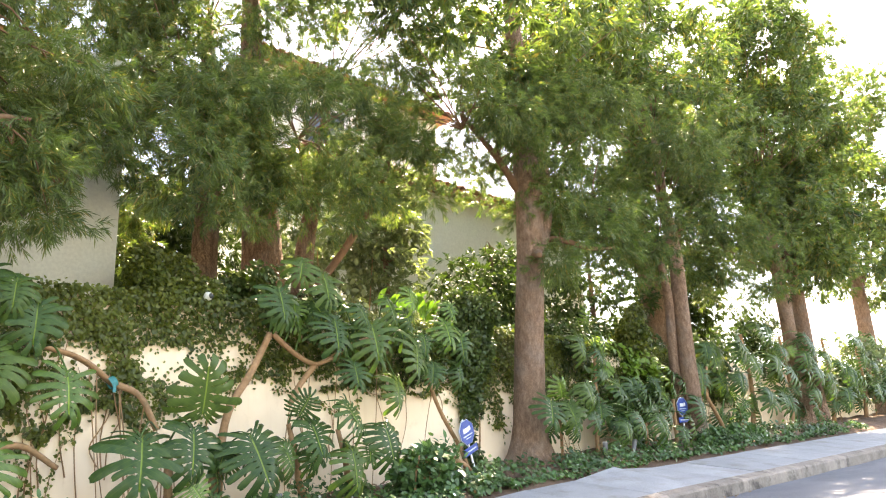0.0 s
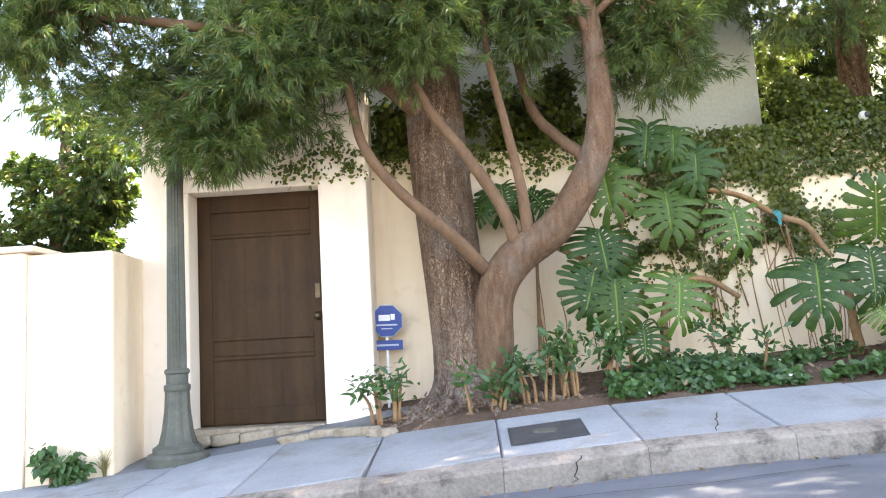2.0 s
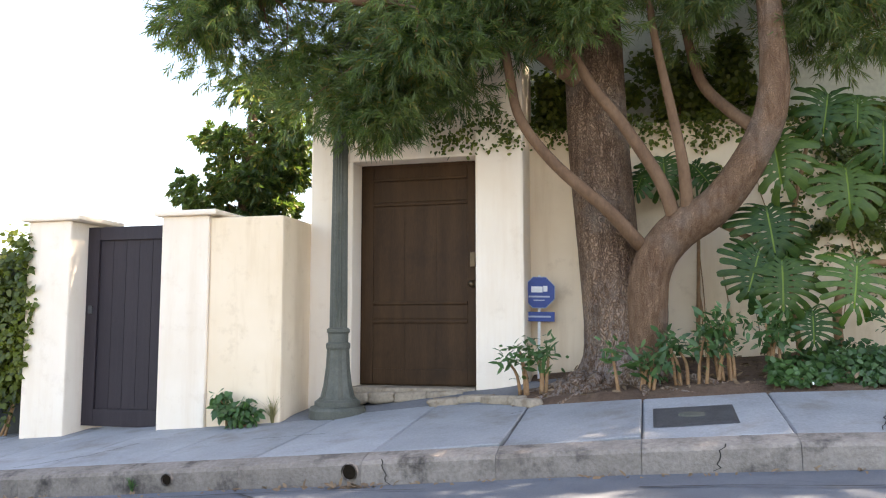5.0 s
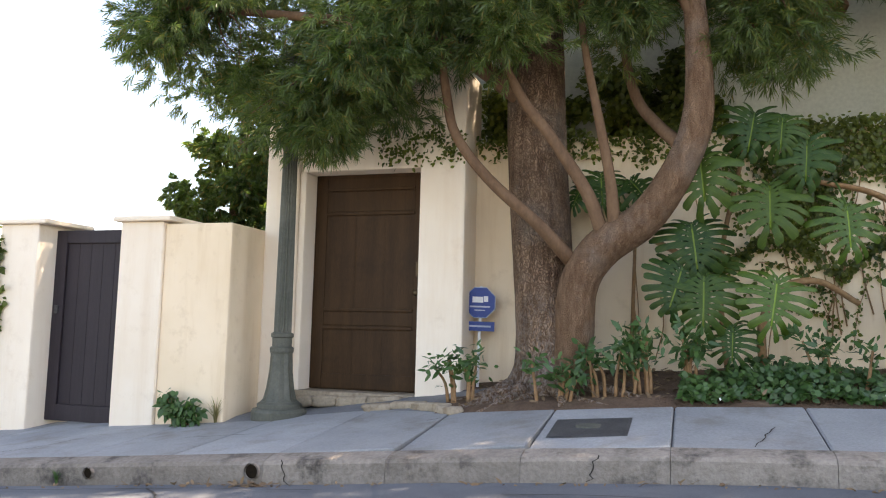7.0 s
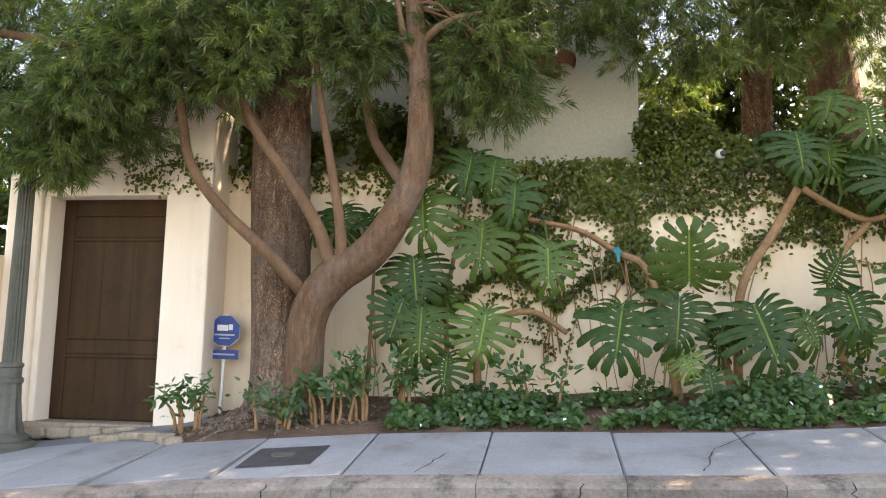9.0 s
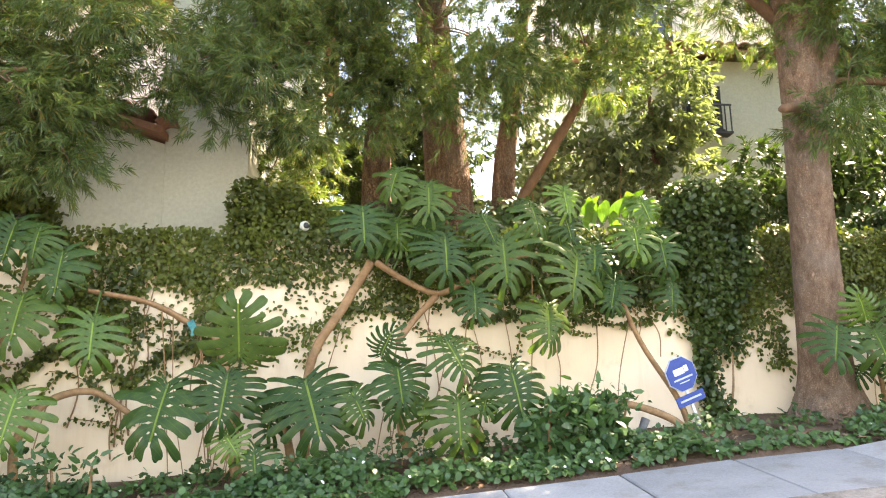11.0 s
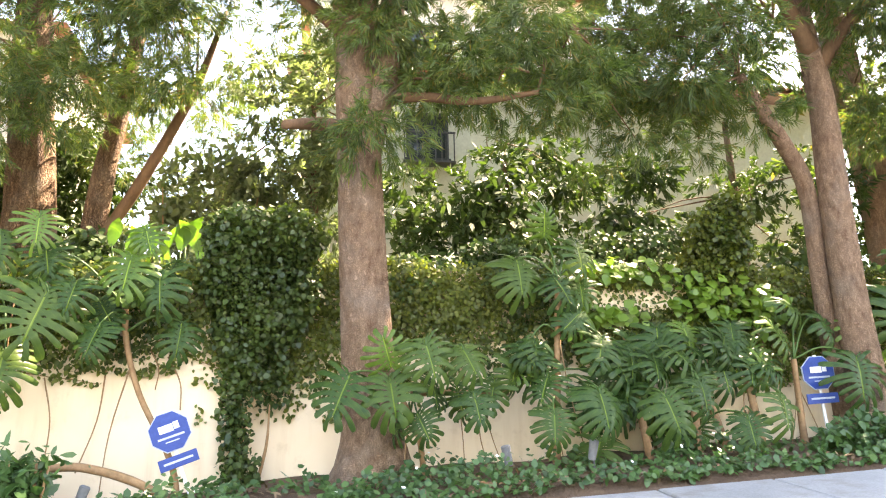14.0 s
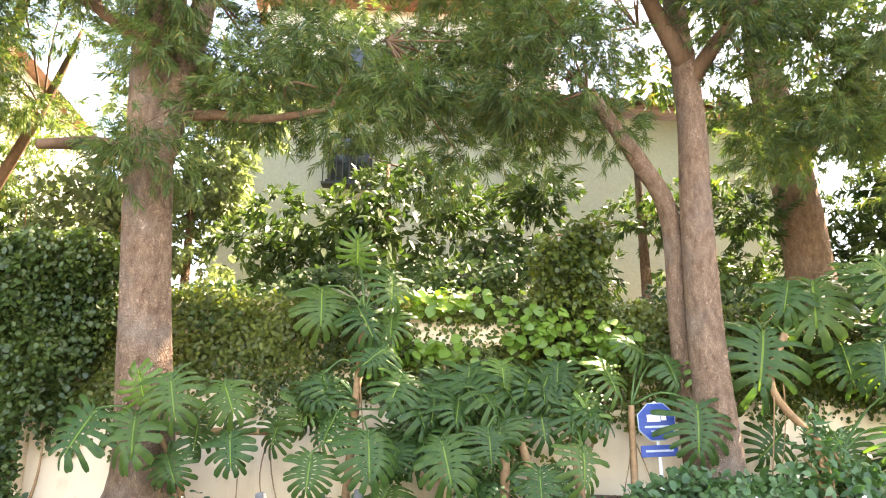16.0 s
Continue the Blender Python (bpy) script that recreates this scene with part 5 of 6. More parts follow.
for i in range(16):
    x = prng.uniform(3.6, 8.0)
    z = prng.uniform(0.45, 0.9) + 0.05 * (x - 4)
    pts = [(x, 0.135, z)]
    for k in range(prng.randint(3, 6)):
        x += prng.uniform(-0.09, 0.09)
        z += prng.uniform(0.15, 0.38)
        if z < 2.35:
            pts.append((x, 0.135 + prng.uniform(-0.01, 0.005), z))
    if len(pts) > 2:
        limb("vine_stem", runners, M_CANE, pts, (0.007, 0.005, 0.003), 5, steps=4, rough=0.1, seed=i)


def bush(name, label, shells, count, size, seed, mat, face=(0, -0.8, 0.6), wild=0.6, category="hedge", hang=0.7, wide=0.42, shell=0.4, lumps=0, stems=3):
    """Leaves on and within rounded masses (cx, cy, cz, rx, ry, rz)."""
    rg = np.random.RandomState(seed)
    if lumps:
        parts = []
        for q in shells:
            for _ in range(lumps):
                d = rg.normal(size=3)
                d = d / np.linalg.norm(d) * (0.35 + 0.6 * rg.rand())
                k = 0.28 + 0.22 * rg.rand()
                parts.append((q[0] + d[0] * q[3], q[1] + d[1] * q[4], q[2] + d[2] * q[5], q[3] * k, q[4] * k * 1.2, q[5] * k))
        shells = parts
    vol = np.array([q[3] * q[4] + q[4] * q[5] + q[3] * q[5] for q in shells])
    ps = []
    for q, w in zip(shells, vol / vol.sum()):
        n = int(count * w)
        d = rg.normal(size=(n, 3))
        d /= np.linalg.norm(d, axis=1)[:, None]
        wob = np.array([1 + 0.16 * noise.noise(Vector(v) * 2.3 + Vector((q[0], 0, q[2]))) + 0.10 * noise.noise(Vector(v) * 6) for v in d])[:, None]
        ps.append(np.array(q[:3]) + d * wob * (1 - shell * rg.rand(n, 1) ** 1.5) * np.array(q[3:6]))
    p = np.concatenate(ps)
    mid = p.mean(axis=0)
    gz = ground_z(mid[0], mid[1])
    ob = thing(name, label, category, (mid[0], mid[1], gz))
    quads("foliage", leaf_quads(rg, p, size, face, wild, hang, wide), len(p), mat, ob)
    for k in range(stems):
        q = p[rg.randint(len(p))]
        root = (mid[0] + (q[0] - mid[0]) * 0.5, mid[1] + 0.03, gz - 0.02)
        limb("stem", ob, M_CANE, (root, ((root[0] + q[0]) / 2 + 0.03, mid[1] + 0.03, (gz + q[2]) / 2), (q[0], mid[1] + 0.02, q[2])), (0.016, 0.012, 0.006), 6, steps=4, seed=k)
    return ob


bush("ivy_column", "dense dark ivy hanging in a column down the wall", [(9.82, 0.1, 2.74, 0.30, 0.28, 0.30), (10.2, 0.15, 2.78, 0.34, 0.28, 0.27), (9.80, 0.1, 2.42, 0.28, 0.20, 0.4), (10.15, 0.2, 2.35, 0.34, 0.18, 0.4), (9.88, 0.10, 2.02, 0.24, 0.14, 0.36), (10.0, 0.18, 2.1, 0.38, 0.12, 0.32)], 20000, 0.050, 91, M_IVY_DARK, category="ivy", wild=0.75, shell=0.5, stems=0, hang=1.1)
bush("ivy_trail", "loose ivy strands hanging down the bare wall", [(9.86, 0.07, 1.62, 0.20, 0.06, 0.36), (9.84, 0.08, 1.22, 0.14, 0.05, 0.36), (9.90, 0.05, 0.86, 0.17, 0.07, 0.20), (10.12, 0.2, 1.6, 0.16, 0.05, 0.28)], 1900, 0.050, 191, M_IVY_DARK, category="ivy", wild=0.7, shell=1.0, stems=3, hang=1.0)
bush("ivy_mound", "block of dark ivy standing on top of the wall", [(5.68, 0.38, 2.78, 0.22, 0.2, 0.28), (6.0, 0.4, 2.74, 0.26, 0.2, 0.27), (6.32, 0.4, 2.60, 0.26, 0.2, 0.2), (5.72, 0.18, 2.42, 0.26, 0.10, 0.34), (6.2, 0.2, 2.3, 0.5, 0.10, 0.32), (6.9, 0.22, 2.38, 0.5, 0.10, 0.2)], 9500, 0.042, 92, M_IVY, category="ivy", wild=0.8, shell=0.5, stems=0)
bush("hedge", "dark shrub hedge overhanging the garden wall", [(11.4, 0.55, 2.5, 0.7, 0.35, 0.28), (12.3, 0.6, 2.55, 0.8, 0.4, 0.3), (13.3, 0.75, 2.75, 0.8, 0.4, 0.4)], 12000, 0.052, 93, M_BROAD, category="hedge", lumps=14, shell=0.8)
bush("laurel_shrub", "tall glossy shrub with pointed drooping leaves", [(11.8, 1.3, 3.1, 0.8, 0.5, 0.5), (12.7, 1.4, 3.35, 0.9, 0.6, 0.6), (13.7, 1.3, 3.15, 0.7, 0.5, 0.5)], 2100, 0.12, 94, M_BROAD, category="shrub", hang=1.0, wide=0.22, wild=0.8, lumps=9, shell=1.0)
bush("ivy_mound", "bright green ivy mound hanging over the wall", [(14.3, 0.35, 2.85, 0.48, 0.3, 0.45), (14.25, 0.3, 2.3, 0.42, 0.16, 0.35)], 8000, 0.052, 95, M_IVY, category="ivy", lumps=12, shell=0.7, wild=0.7, hang=1.0)
bush("vine", "bright green vine with broad lobed leaves trailing over the wall", [(13.2, 0.24, 2.56, 0.6, 0.10, 0.12), (13.0, 0.22, 2.14, 0.5, 0.07, 0.10), (14.0, 0.18, 2.34, 0.45, 0.08, 0.24), (14.5, 0.15, 2.22, 0.35, 0.08, 0.22)], 420, 0.095, 96, M_LIME, category="vine", shell=0.9, wild=0.4, wide=0.5, stems=2)
bush("hedge", "shaded dark shrubs on the wall top behind the forked tree", [(1.8, 0.2, 2.65, 0.2, 0.12, 0.3), (2.0, 0.55, 2.75, 0.5, 0.25, 0.4), (2.8, 0.6, 2.8, 0.6, 0.25, 0.45), (3.5, 0.6, 2.85, 0.4, 0.25, 0.5)], 7000, 0.06, 120, M_IVY, category="hedge", lumps=10, shell=0.9)
bush("hedge", "shaded shrubs behind the wall below the trunk cluster", [(7.2, 1.0, 2.75, 0.7, 0.3, 0.42), (8.2, 1.0, 2.7, 0.6, 0.3, 0.4)], 5000, 0.07, 121, M_BROAD, category="hedge", lumps=10, shell=0.9)
bush("hedge", "tall dark hedge behind the wall", [(15.9, 1.0, 2.6, 0.9, 0.4, 0.6), (17.6, 0.9, 2.8, 1.1, 0.45, 0.7), (20, 0.9, 3.0, 1.6, 0.5, 0.8)], 9000, 0.08, 96, M_BROAD, category="hedge", lumps=14, shell=0.8)
# sunlight on this shrub is put into its pale leaf colour
bush("garden_shrub", "yellow-green shrub behind the wall, its leaves paled as if sunlit", [(8.9, 1.6, 3.0, 0.9, 0.5, 0.7), (9.4, 2.2, 3.8, 0.9, 0.6, 0.8)], 2600, 0.10, 97, M_LEAF_LIT, category="shrub", wild=0.9, wide=0.28, lumps=10, shell=1.0)
paddles = thing("canna_plant", "bright green paddle-leaved plant in sun above the wall", "plant", (9.2, 0.62, ground_z(9.2, 0.62)))
for i in range(15):
    x, z = 8.75 + 0.065 * i + prng.uniform(-0.05, 0.05), 2.62 + prng.uniform(-0.1, 0.18)
    length, half = prng.uniform(0.30, 0.42), prng.uniform(0.055, 0.085)
    lean, turn = prng.uniform(-0.5, 0.5), prng.uniform(-0.9, 0.9)
    vs, fs = [], []
    for k in range(9):
        t = k / 8
        w = half * math.sin(math.pi * min(1.0, 0.06 + 0.94 * t) ** 0.8)
        mid = Vector((x + lean * length * t, 0.45 - 0.30 * length * t * t, z + length * (t - 0.35 * t * t)))
        for e in (-1, 0, 1):
            vs.append(mid + Vector((math.cos(turn) * w * e, -math.sin(turn) * w * e - 0.25 * w * abs(e), 0.3 * w * abs(e))))
    for k in range(8):
        for e in range(2):
            fs.append((3 * k + e, 3 * k + e + 1, 3 * k + e + 4, 3 * k + e + 3))
    raw("leaf", vs, fs, M_PADDLE, paddles, smooth=True)
    limb("stem", paddles, M_STALK, ((9.2 + (x - 9.2) * 0.5, 0.62, ground_z(9.2, 0.62)), (9.2 + (x - 9.2) * 0.7, 0.56, 1.8), (x, 0.45, z + 0.02)), (0.014, 0.011, 0.006), 6, steps=4, seed=i)
bush("garden_shrub", "leafy shrub on the far side of the street bend", [(27, -0.4, 2.0, 1.6, 0.8, 1.0), (30, -0.5, 2.6, 2.0, 1.0, 1.4)], 5000, 0.12, 99, M_BROAD, category="shrub", wild=0.9)
# this far hedge also wears the leaf colour paled for sunlight
bush("hedge", "leafy hedge covering the wall further up the street", [(22.2, 0.05, 2.5, 1.3, 0.3, 0.9), (24.6, 0.05, 2.7, 1.4, 0.3, 1.0), (27.2, 0.05, 2.8, 1.5, 0.3, 1.0)], 5200, 0.11, 97, M_LEAF_LIT, category="hedge", lumps=14, shell=0.9, wild=0.8)
bush("climbing_leaves", "climbing leaves hanging over the left wall", [(-3.10, -0.89, 0.8, 0.11, 0.03, 0.7), (-3.35, -0.75, 0.6, 0.24, 0.12, 0.95), (-3.9, -0.7, 0.5, 0.5, 0.15, 1.0)], 3000, 0.07, 100, M_IVY, category="creeper")
bush("distant_tree", "pale green tree tops in the distance", [(-13, 22, 3.3, 2.2, 2, 1.6), (-16, 24, 3.0, 3, 2, 1.5)], 5000, 0.28, 101, M_BROAD, category="tree", wild=1.0)

# ground cover along the bed
rg = np.random.RandomState(110)
n = 32000
xs = 3.5 + 17 * rg.rand(n) ** 1.1
front = rg.rand(n) ** 1.4
ys = -1.13 + front * 0.85
clump = np.array([noise.noise(Vector((a * 1.3, b * 2, 0))) + 0.5 * noise.noise(Vector((a * 4, b * 4, 5))) for a, b in zip(xs, ys)])
ok = (clump > -0.06 - 0.2 * (ys < -0.95) + 0.0 * (xs > 9.3)) & ~((xs > 9.3) & (rg.rand(n) < 0.55))
xs, ys, clump = xs[ok], ys[ok], clump[ok]
zs = np.array([ground_z(a, b) for a, b in zip(xs, ys)]) + (0.03 + (0.09 + 0.32 * np.clip(clump, -0.25, 0.7)) * (0.25 + 0.75 * rg.rand(len(xs)))) * np.clip((ys + 1.25) * 5, 0.35, 1)
cover = quads("groundcover", leaf_quads(rg, np.stack([xs, ys, zs], 1), 0.054, (0, -0.55, 0.85), 0.5, 0.35), len(xs), M_BED)
tagged(cover, "leafy green ground cover along the planting bed", "ground cover", kind="stuff")
n = 70
pick = rg.randint(0, len(xs), n)
M_FLOWER = surface("white_petals", (0.72, 0.72, 0.66), (0.85, 0.85, 0.80), 0.6, 30, 80, 0.1, 0.001)
tagged(quads("flowers", leaf_quads(rg, np.stack([xs[pick], ys[pick] - 0.03, zs[pick] + 0.01], 1), 0.03, (0, -0.7, 0.7), 0.4, 0.2), n, M_FLOWER), "tiny white flowers among the ground cover", "flowers", kind="stuff")
n = 2600
xs, ys = 1.7 + 15 * rg.rand(n), -1.12 + 1.15 * rg.rand(n)
zs = np.array([ground_z(a, b) + 0.045 for a, b in zip(xs, ys)])
M_LITTER = leafy("dead_leaves", (0.10, 0.055, 0.03), (0.17, 0.10, 0.055), (0.28, 0.19, 0.11), 0.8, 0.1)
tagged(quads("leaf_litter", leaf_quads(rg, np.stack([xs, ys, zs], 1), 0.06, (0, -0.1, 1), 0.35, 0.0, 0.2), n, M_LITTER), "dry brown fallen leaves on the soil", "leaf litter", kind="stuff")


def stump_shrub(x, y, stems, h, seed, label):
    """Short pale stems, each with a tuft of pointed leaves."""
    r = random.Random(seed)
    gz = ground_z(x, y)
    sh = thing("stump_shrub", label, "shrub", (x, y, gz), "bed shrubs")
    rg2 = np.random.RandomState(seed)
    for i in range(stems):
        a = r.uniform(-0.16, 0.16)
        top = (x + a * 1.5 + r.uniform(-0.05, 0.05), y + r.uniform(-0.08, 0.05), gz + h * r.uniform(0.55, 1.0))
        limb("stem", sh, M_CANE, ((x + a, y + r.uniform(-0.03, 0.03), gz - 0.02), (x + a * 1.2, y, gz + h * 0.4), top), (0.016, 0.012, 0.009), 7, steps=3, seed=seed + i)
        p = np.array(top) + rg2.normal(size=(26, 3)) * np.array((0.06, 0.06, 0.06))
        out = leaf_quads(rg2, p, 0.085, (0, -0.5, 0.8), 0.9, -0.1, 0.2)
        tagged(quads("leaf_tuft", out, 26, M_BED, sh), kind="stuff")


stump_shrub(1.78, -0.78, 6, 0.42, 201, "small shrub of pale cut stems with leafy tips")
stump_shrub(2.52, -1.0, 5, 0.34, 202, "small shrub of pale cut stems with leafy tips")
stump_shrub(2.98, -0.92, 6, 0.44, 203, "small leafy shrub at the foot of the forked tree")
stump_shrub(3.3, -0.85, 6, 0.46, 204, "small leafy shrub at the foot of the forked tree")
stump_shrub(3.62, -0.8, 5, 0.5, 205, "small leafy shrub beside the hanging leaves")
stump_shrub(4.6, -0.75, 4, 0.4, 206, "small leafy shrub in the planting bed")
stump_shrub(8.6, -0.75, 6, 0.5, 207, "leafy green shrub low against the wall")
stump_shrub(8.2, -0.8, 6, 0.5, 208, "leafy green shrub low against the wall")
stump_shrub(15.9, -0.7, 6, 0.6, 209, "leafy green shrub beside the twin stems")
bush("weed", "self-sown leafy weed at the foot of the low wall", [(-0.72, -0.98, ground_z(-0.72, -0.98) + 0.13, 0.17, 0.10, 0.13), (-0.92, -0.95, ground_z(-0.9, -0.95) + 0.22, 0.12, 0.06, 0.12)], 260, 0.075, 213, M_BED, category="weed", wild=0.9, wide=0.30, shell=0.9, stems=6)


def grass_tuft(x, y, z, blades, height, seed, label, mat):
    """Thin arching blades from one root."""
    r = random.Random(seed)
    vs, fs = [], []
    for _ in range(blades):
        a, h, out = r.uniform(0, 6.28), height * r.uniform(0.5, 1.0), height * r.uniform(0.1, 0.5)
        dx, dy = math.cos(a), math.sin(a) * 0.6
        o = len(vs)
        for t in (0.0, 0.4, 0.75, 1.0):
            w = 0.0035 * (1 - t) + 0.0004
            c = (x + dx * out * t * t + r.uniform(-0.01, 0.01) * (t == 0), y + dy * out * t * t, z + h * (t - 0.25 * t * t))
            vs += [(c[0] - w, c[1], c[2]), (c[0] + w, c[1], c[2])]
        fs += [(o + 2 * k, o + 2 * k + 1, o + 2 * k + 3, o + 2 * k + 2) for k in range(3)]
    return tagged(raw("grass_tuft", vs, fs, mat), label, "grass")


grass_tuft(-0.50, -0.86, ground_z(-0.5, -0.86) - 0.01, 46, 0.34, 401, "dry grass tuft in the corner beside the street lamp", M_DRY)
grass_tuft(-0.70, -2.49, kerb_z(-0.7) - 0.16, 34, 0.16, 402, "green grass tuft growing out of the gutter", M_BED)
bush("bed_shrub", "bushy green shrub in the bed beside the tilted sign", [(8.35, -0.7, 0.72, 0.42, 0.25, 0.28)], 900, 0.10, 211, M_BED, category="shrub", wild=0.8, wide=0.3)
bush("bed_shrub", "dark leafy shrub below the twin stems", [(15.9, -0.6, 1.06, 0.7, 0.3, 0.26), (14.9, -0.6, 1.02, 0.5, 0.25, 0.22)], 1500, 0.09, 212, M_BED, category="shrub", wild=0.8, wide=0.3)

# surface roots at the foot of the forked tree
roots = thing("tree_roots", "grey surface roots spreading over the bed edge", "roots", (2.1, -0.9, ground_z(2.1, -0.9)))
for i, pts in enumerate((((2.3, -0.6, 0.12), (2.0, -0.85, 0.06), (1.72, -1.05, 0.0), (1.5, -1.12, -0.04)), ((2.4, -0.65, 0.12), (2.2, -0.95, 0.07), (1.95, -1.15, 0.0)), ((2.5, -0.6, 0.14), (2.75, -0.95, 0.14), (3.0, -1.1, 0.12)))):
    limb("root", roots, M_BARK1, [(a, b2, ground_z(a, b2) + 0.015 - 0.02 * k) for k, (a, b2, _) in enumerate(pts)], (0.06, 0.04, 0.02), 9, steps=5, seed=300 + i)

pipe = thing("standpipe", "short grey plastic pipe standing in the bed", "pipe", (6.65, -0.55, ground_z(6.65, -0.55)))
bm = bmesh.new()
bmesh.ops.create_cone(bm, cap_ends=True, segments=16, radius1=0.035, radius2=0.035, depth=0.26, matrix=pose(6.65, -0.55, ground_z(6.65, -0.55) + 0.13))
part("tube", bm, M_APRON, pipe, smooth=False)
for x, y, turn in ((8.93, -0.62, 20), (11.88, -0.55, -12), (12.53, -0.6, 8)):
    gz = ground_z(x, y)
    spot = thing("bed_spotlight", "small grey cylindrical garden spotlight standing in the bed", "light", (x, y, gz), "bed spotlights")
    bm = bmesh.new()
    bmesh.ops.create_cone(bm, cap_ends=True, segments=8, radius1=0.010, radius2=0.010, depth=0.16, matrix=pose(x, y, gz + 0.06))
    part("stake", bm, M_IRON, spot)
    bm = bmesh.new()
    bmesh.ops.create_cone(bm, cap_ends=True, segments=18, radius1=0.030, radius2=0.036, depth=0.15, matrix=pose(x, y, gz + 0.19, 10, turn))
    bmesh.ops.bevel(bm, geom=[e for e in bm.edges if len(e.link_faces) == 2 and e.calc_face_angle() > 1], offset=0.005, segments=2, affect="EDGES")
    part("housing", bm, M_APRON, spot)
dome = thing("wall_camera", "small white dome camera with a black lens among the ivy", "camera", (6.2, 0.02, 2.51))
bm = bmesh.new()
bmesh.ops.create_uvsphere(bm, u_segments=20, v_segments=12, radius=0.046, matrix=pose(6.2, 0.06, 2.51) @ Matrix.Diagonal((1, 0.8, 1, 1)))
bmesh.ops.create_cone(bm, cap_ends=True, segments=20, radius1=0.03, radius2=0.03, depth=0.14, matrix=pose(6.2, 0.10, 2.50, 90))
part("housing", bm, M_HOUSE, dome, smooth=True)
bm = bmesh.new()
bmesh.ops.create_uvsphere(bm, u_segments=16, v_segments=10, radius=0.030, matrix=pose(6.215, 0.040, 2.51))
part("lens", bm, M_SHUT, dome, "black glass lens", smooth=True)
tie = thing("plant_tie", "teal ribbon tying the cane to the wall", "ribbon", (5.29, 0.02, 1.6))
M_TEAL = surface("teal_ribbon", (0.02, 0.16, 0.16), (0.04, 0.25, 0.24), 0.5, 20, 80, 0.2, 0.002)
bm = bmesh.new()
bmesh.ops.create_cone(bm, cap_ends=False, segments=14, radius1=0.055, radius2=0.05, depth=0.06, matrix=pose(5.29, 0.02, 1.62, 0, 60, 0))
part("band", bm, M_TEAL, tie)
part("tail", boxed(5.28, 5.31, -0.03, -0.02, 1.53, 1.61, 0.004), M_TEAL, tie)


# ---- yard signs ----
M_BLUE = surface("sign_blue", (0.008, 0.040, 0.20), (0.014, 0.055, 0.26), 0.4, 6, 60, 0.05, 0.001, spec=0.35)
M_WHITE = surface("sign_white", (0.72, 0.72, 0.72), (0.82, 0.82, 0.82), 0.4, 6, 60, 0.05, 0.001)
M_PALE = surface("sign_pale_edge", (0.35, 0.40, 0.50), (0.45, 0.50, 0.58), 0.4, 6, 60, 0.05, 0.001)


def yard_sign(x, y, z, lean, turn, label, post=0.75):
    sg = thing("yard_sign", label, "sign", (0, 0, 0), "yard signs")
    R = 0.143 / math.cos(math.pi / 8)

    def octagon(r, y0, y1):
        bm = bmesh.new()
        bmesh.ops.create_cone(bm, cap_ends=True, segments=8, radius1=r, radius2=r, depth=y1 - y0, matrix=pose(0, (y0 + y1) / 2, 0, 90) @ pose(0, 0, 0, 0, 0, 22.5))
        return bm
    board = part("board", octagon(R, -0.004, 0.010), M_PALE, sg, "eight-sided blue board with a pale rim")
    part("face", octagon(R * 0.955, -0.008, -0.003), M_BLUE, board)
    for a, b2, h0, h1 in ((-0.072, 0.030, 0.0, 0.054), (0.036, 0.074, 0.008, 0.060)):
        part("mark", boxed(a, b2, -0.0105, -0.007, h0, h1, 0.001), M_WHITE, board, "plain white mark")
    part("text_bar", boxed(-0.095, 0.095, -0.0100, -0.007, -0.045, -0.030), M_PALE, board)
    part("text_bar", boxed(-0.05, 0.05, -0.0100, -0.007, -0.075, -0.066), M_PALE, board)
    strip = part("strip", boxed(-0.14, 0.14, -0.004, 0.008, -0.262, -0.175, 0.0035), M_BLUE, sg, "blue rounded strip below the board")
    part("text_bar", boxed(-0.105, 0.105, -0.0075, -0.003, -0.226, -0.210), M_PALE, strip)
    part("post", boxed(-0.012, 0.012, 0.012, 0.030, -post, 0.155, 0.003), M_WHITE, sg, "thin white stake")
    sg.matrix_basis = pose(x, y, z, 0, lean, turn)
    return sg


yard_sign(1.70, -0.02, 0.875, 1, 6, "upright blue eight-sided security sign on a white stake", 0.80)
yard_sign(9.42, -0.30, 1.16, -20, 8, "tilted blue eight-sided security sign leaning by the wall", 0.68)
yard_sign(14.775, -0.16, 1.575, -3, -6, "blue eight-sided security sign among large leaves", 0.74)

# ---- pavement, kerb, apron ----
def piece(name, xs, yf, top, thick, mat, parent, bev=0.012):
    """A slab between xs[0] and xs[1], its edges given by yf(x) -> (y0, y1), its top by top(x, y); the rim is eased."""
    vs, fs = [], []
    x0, x1 = xs
    grid = [(x0, 0), (x0 + bev, 1), (x1 - bev, 1), (x1, 0)]
    for x, _ in grid:
        y0, y1 = yf(x)
        for y, inner in ((y0, 0), (y0 + bev, 1), (y1 - bev, 1), (y1, 0)):
            rim = 0 if (inner and x0 < x < x1) else bev * 0.7
            vs.append((x, y, top(x, y) - rim))
    for i in range(3):
        for j in range(3):
            fs.append((i * 4 + j, (i + 1) * 4 + j, (i + 1) * 4 + j + 1, i * 4 + j + 1))
    ring = [0, 4, 8, 12, 13, 14, 15, 11, 7, 3, 2, 1]
    o = len(vs)
    for k in ring:
        vs.append((vs[k][0], vs[k][1], vs[k][2] - thick))
    for k in range(12):
        k2 = (k + 1) % 12
        fs.append((ring[k2], ring[k], o + k, o + k2))
    return raw(name, vs, fs, mat, parent)


pavement = thing("pavement", "pale grey concrete pavement slabs with dark joints", "pavement", kind="structure")
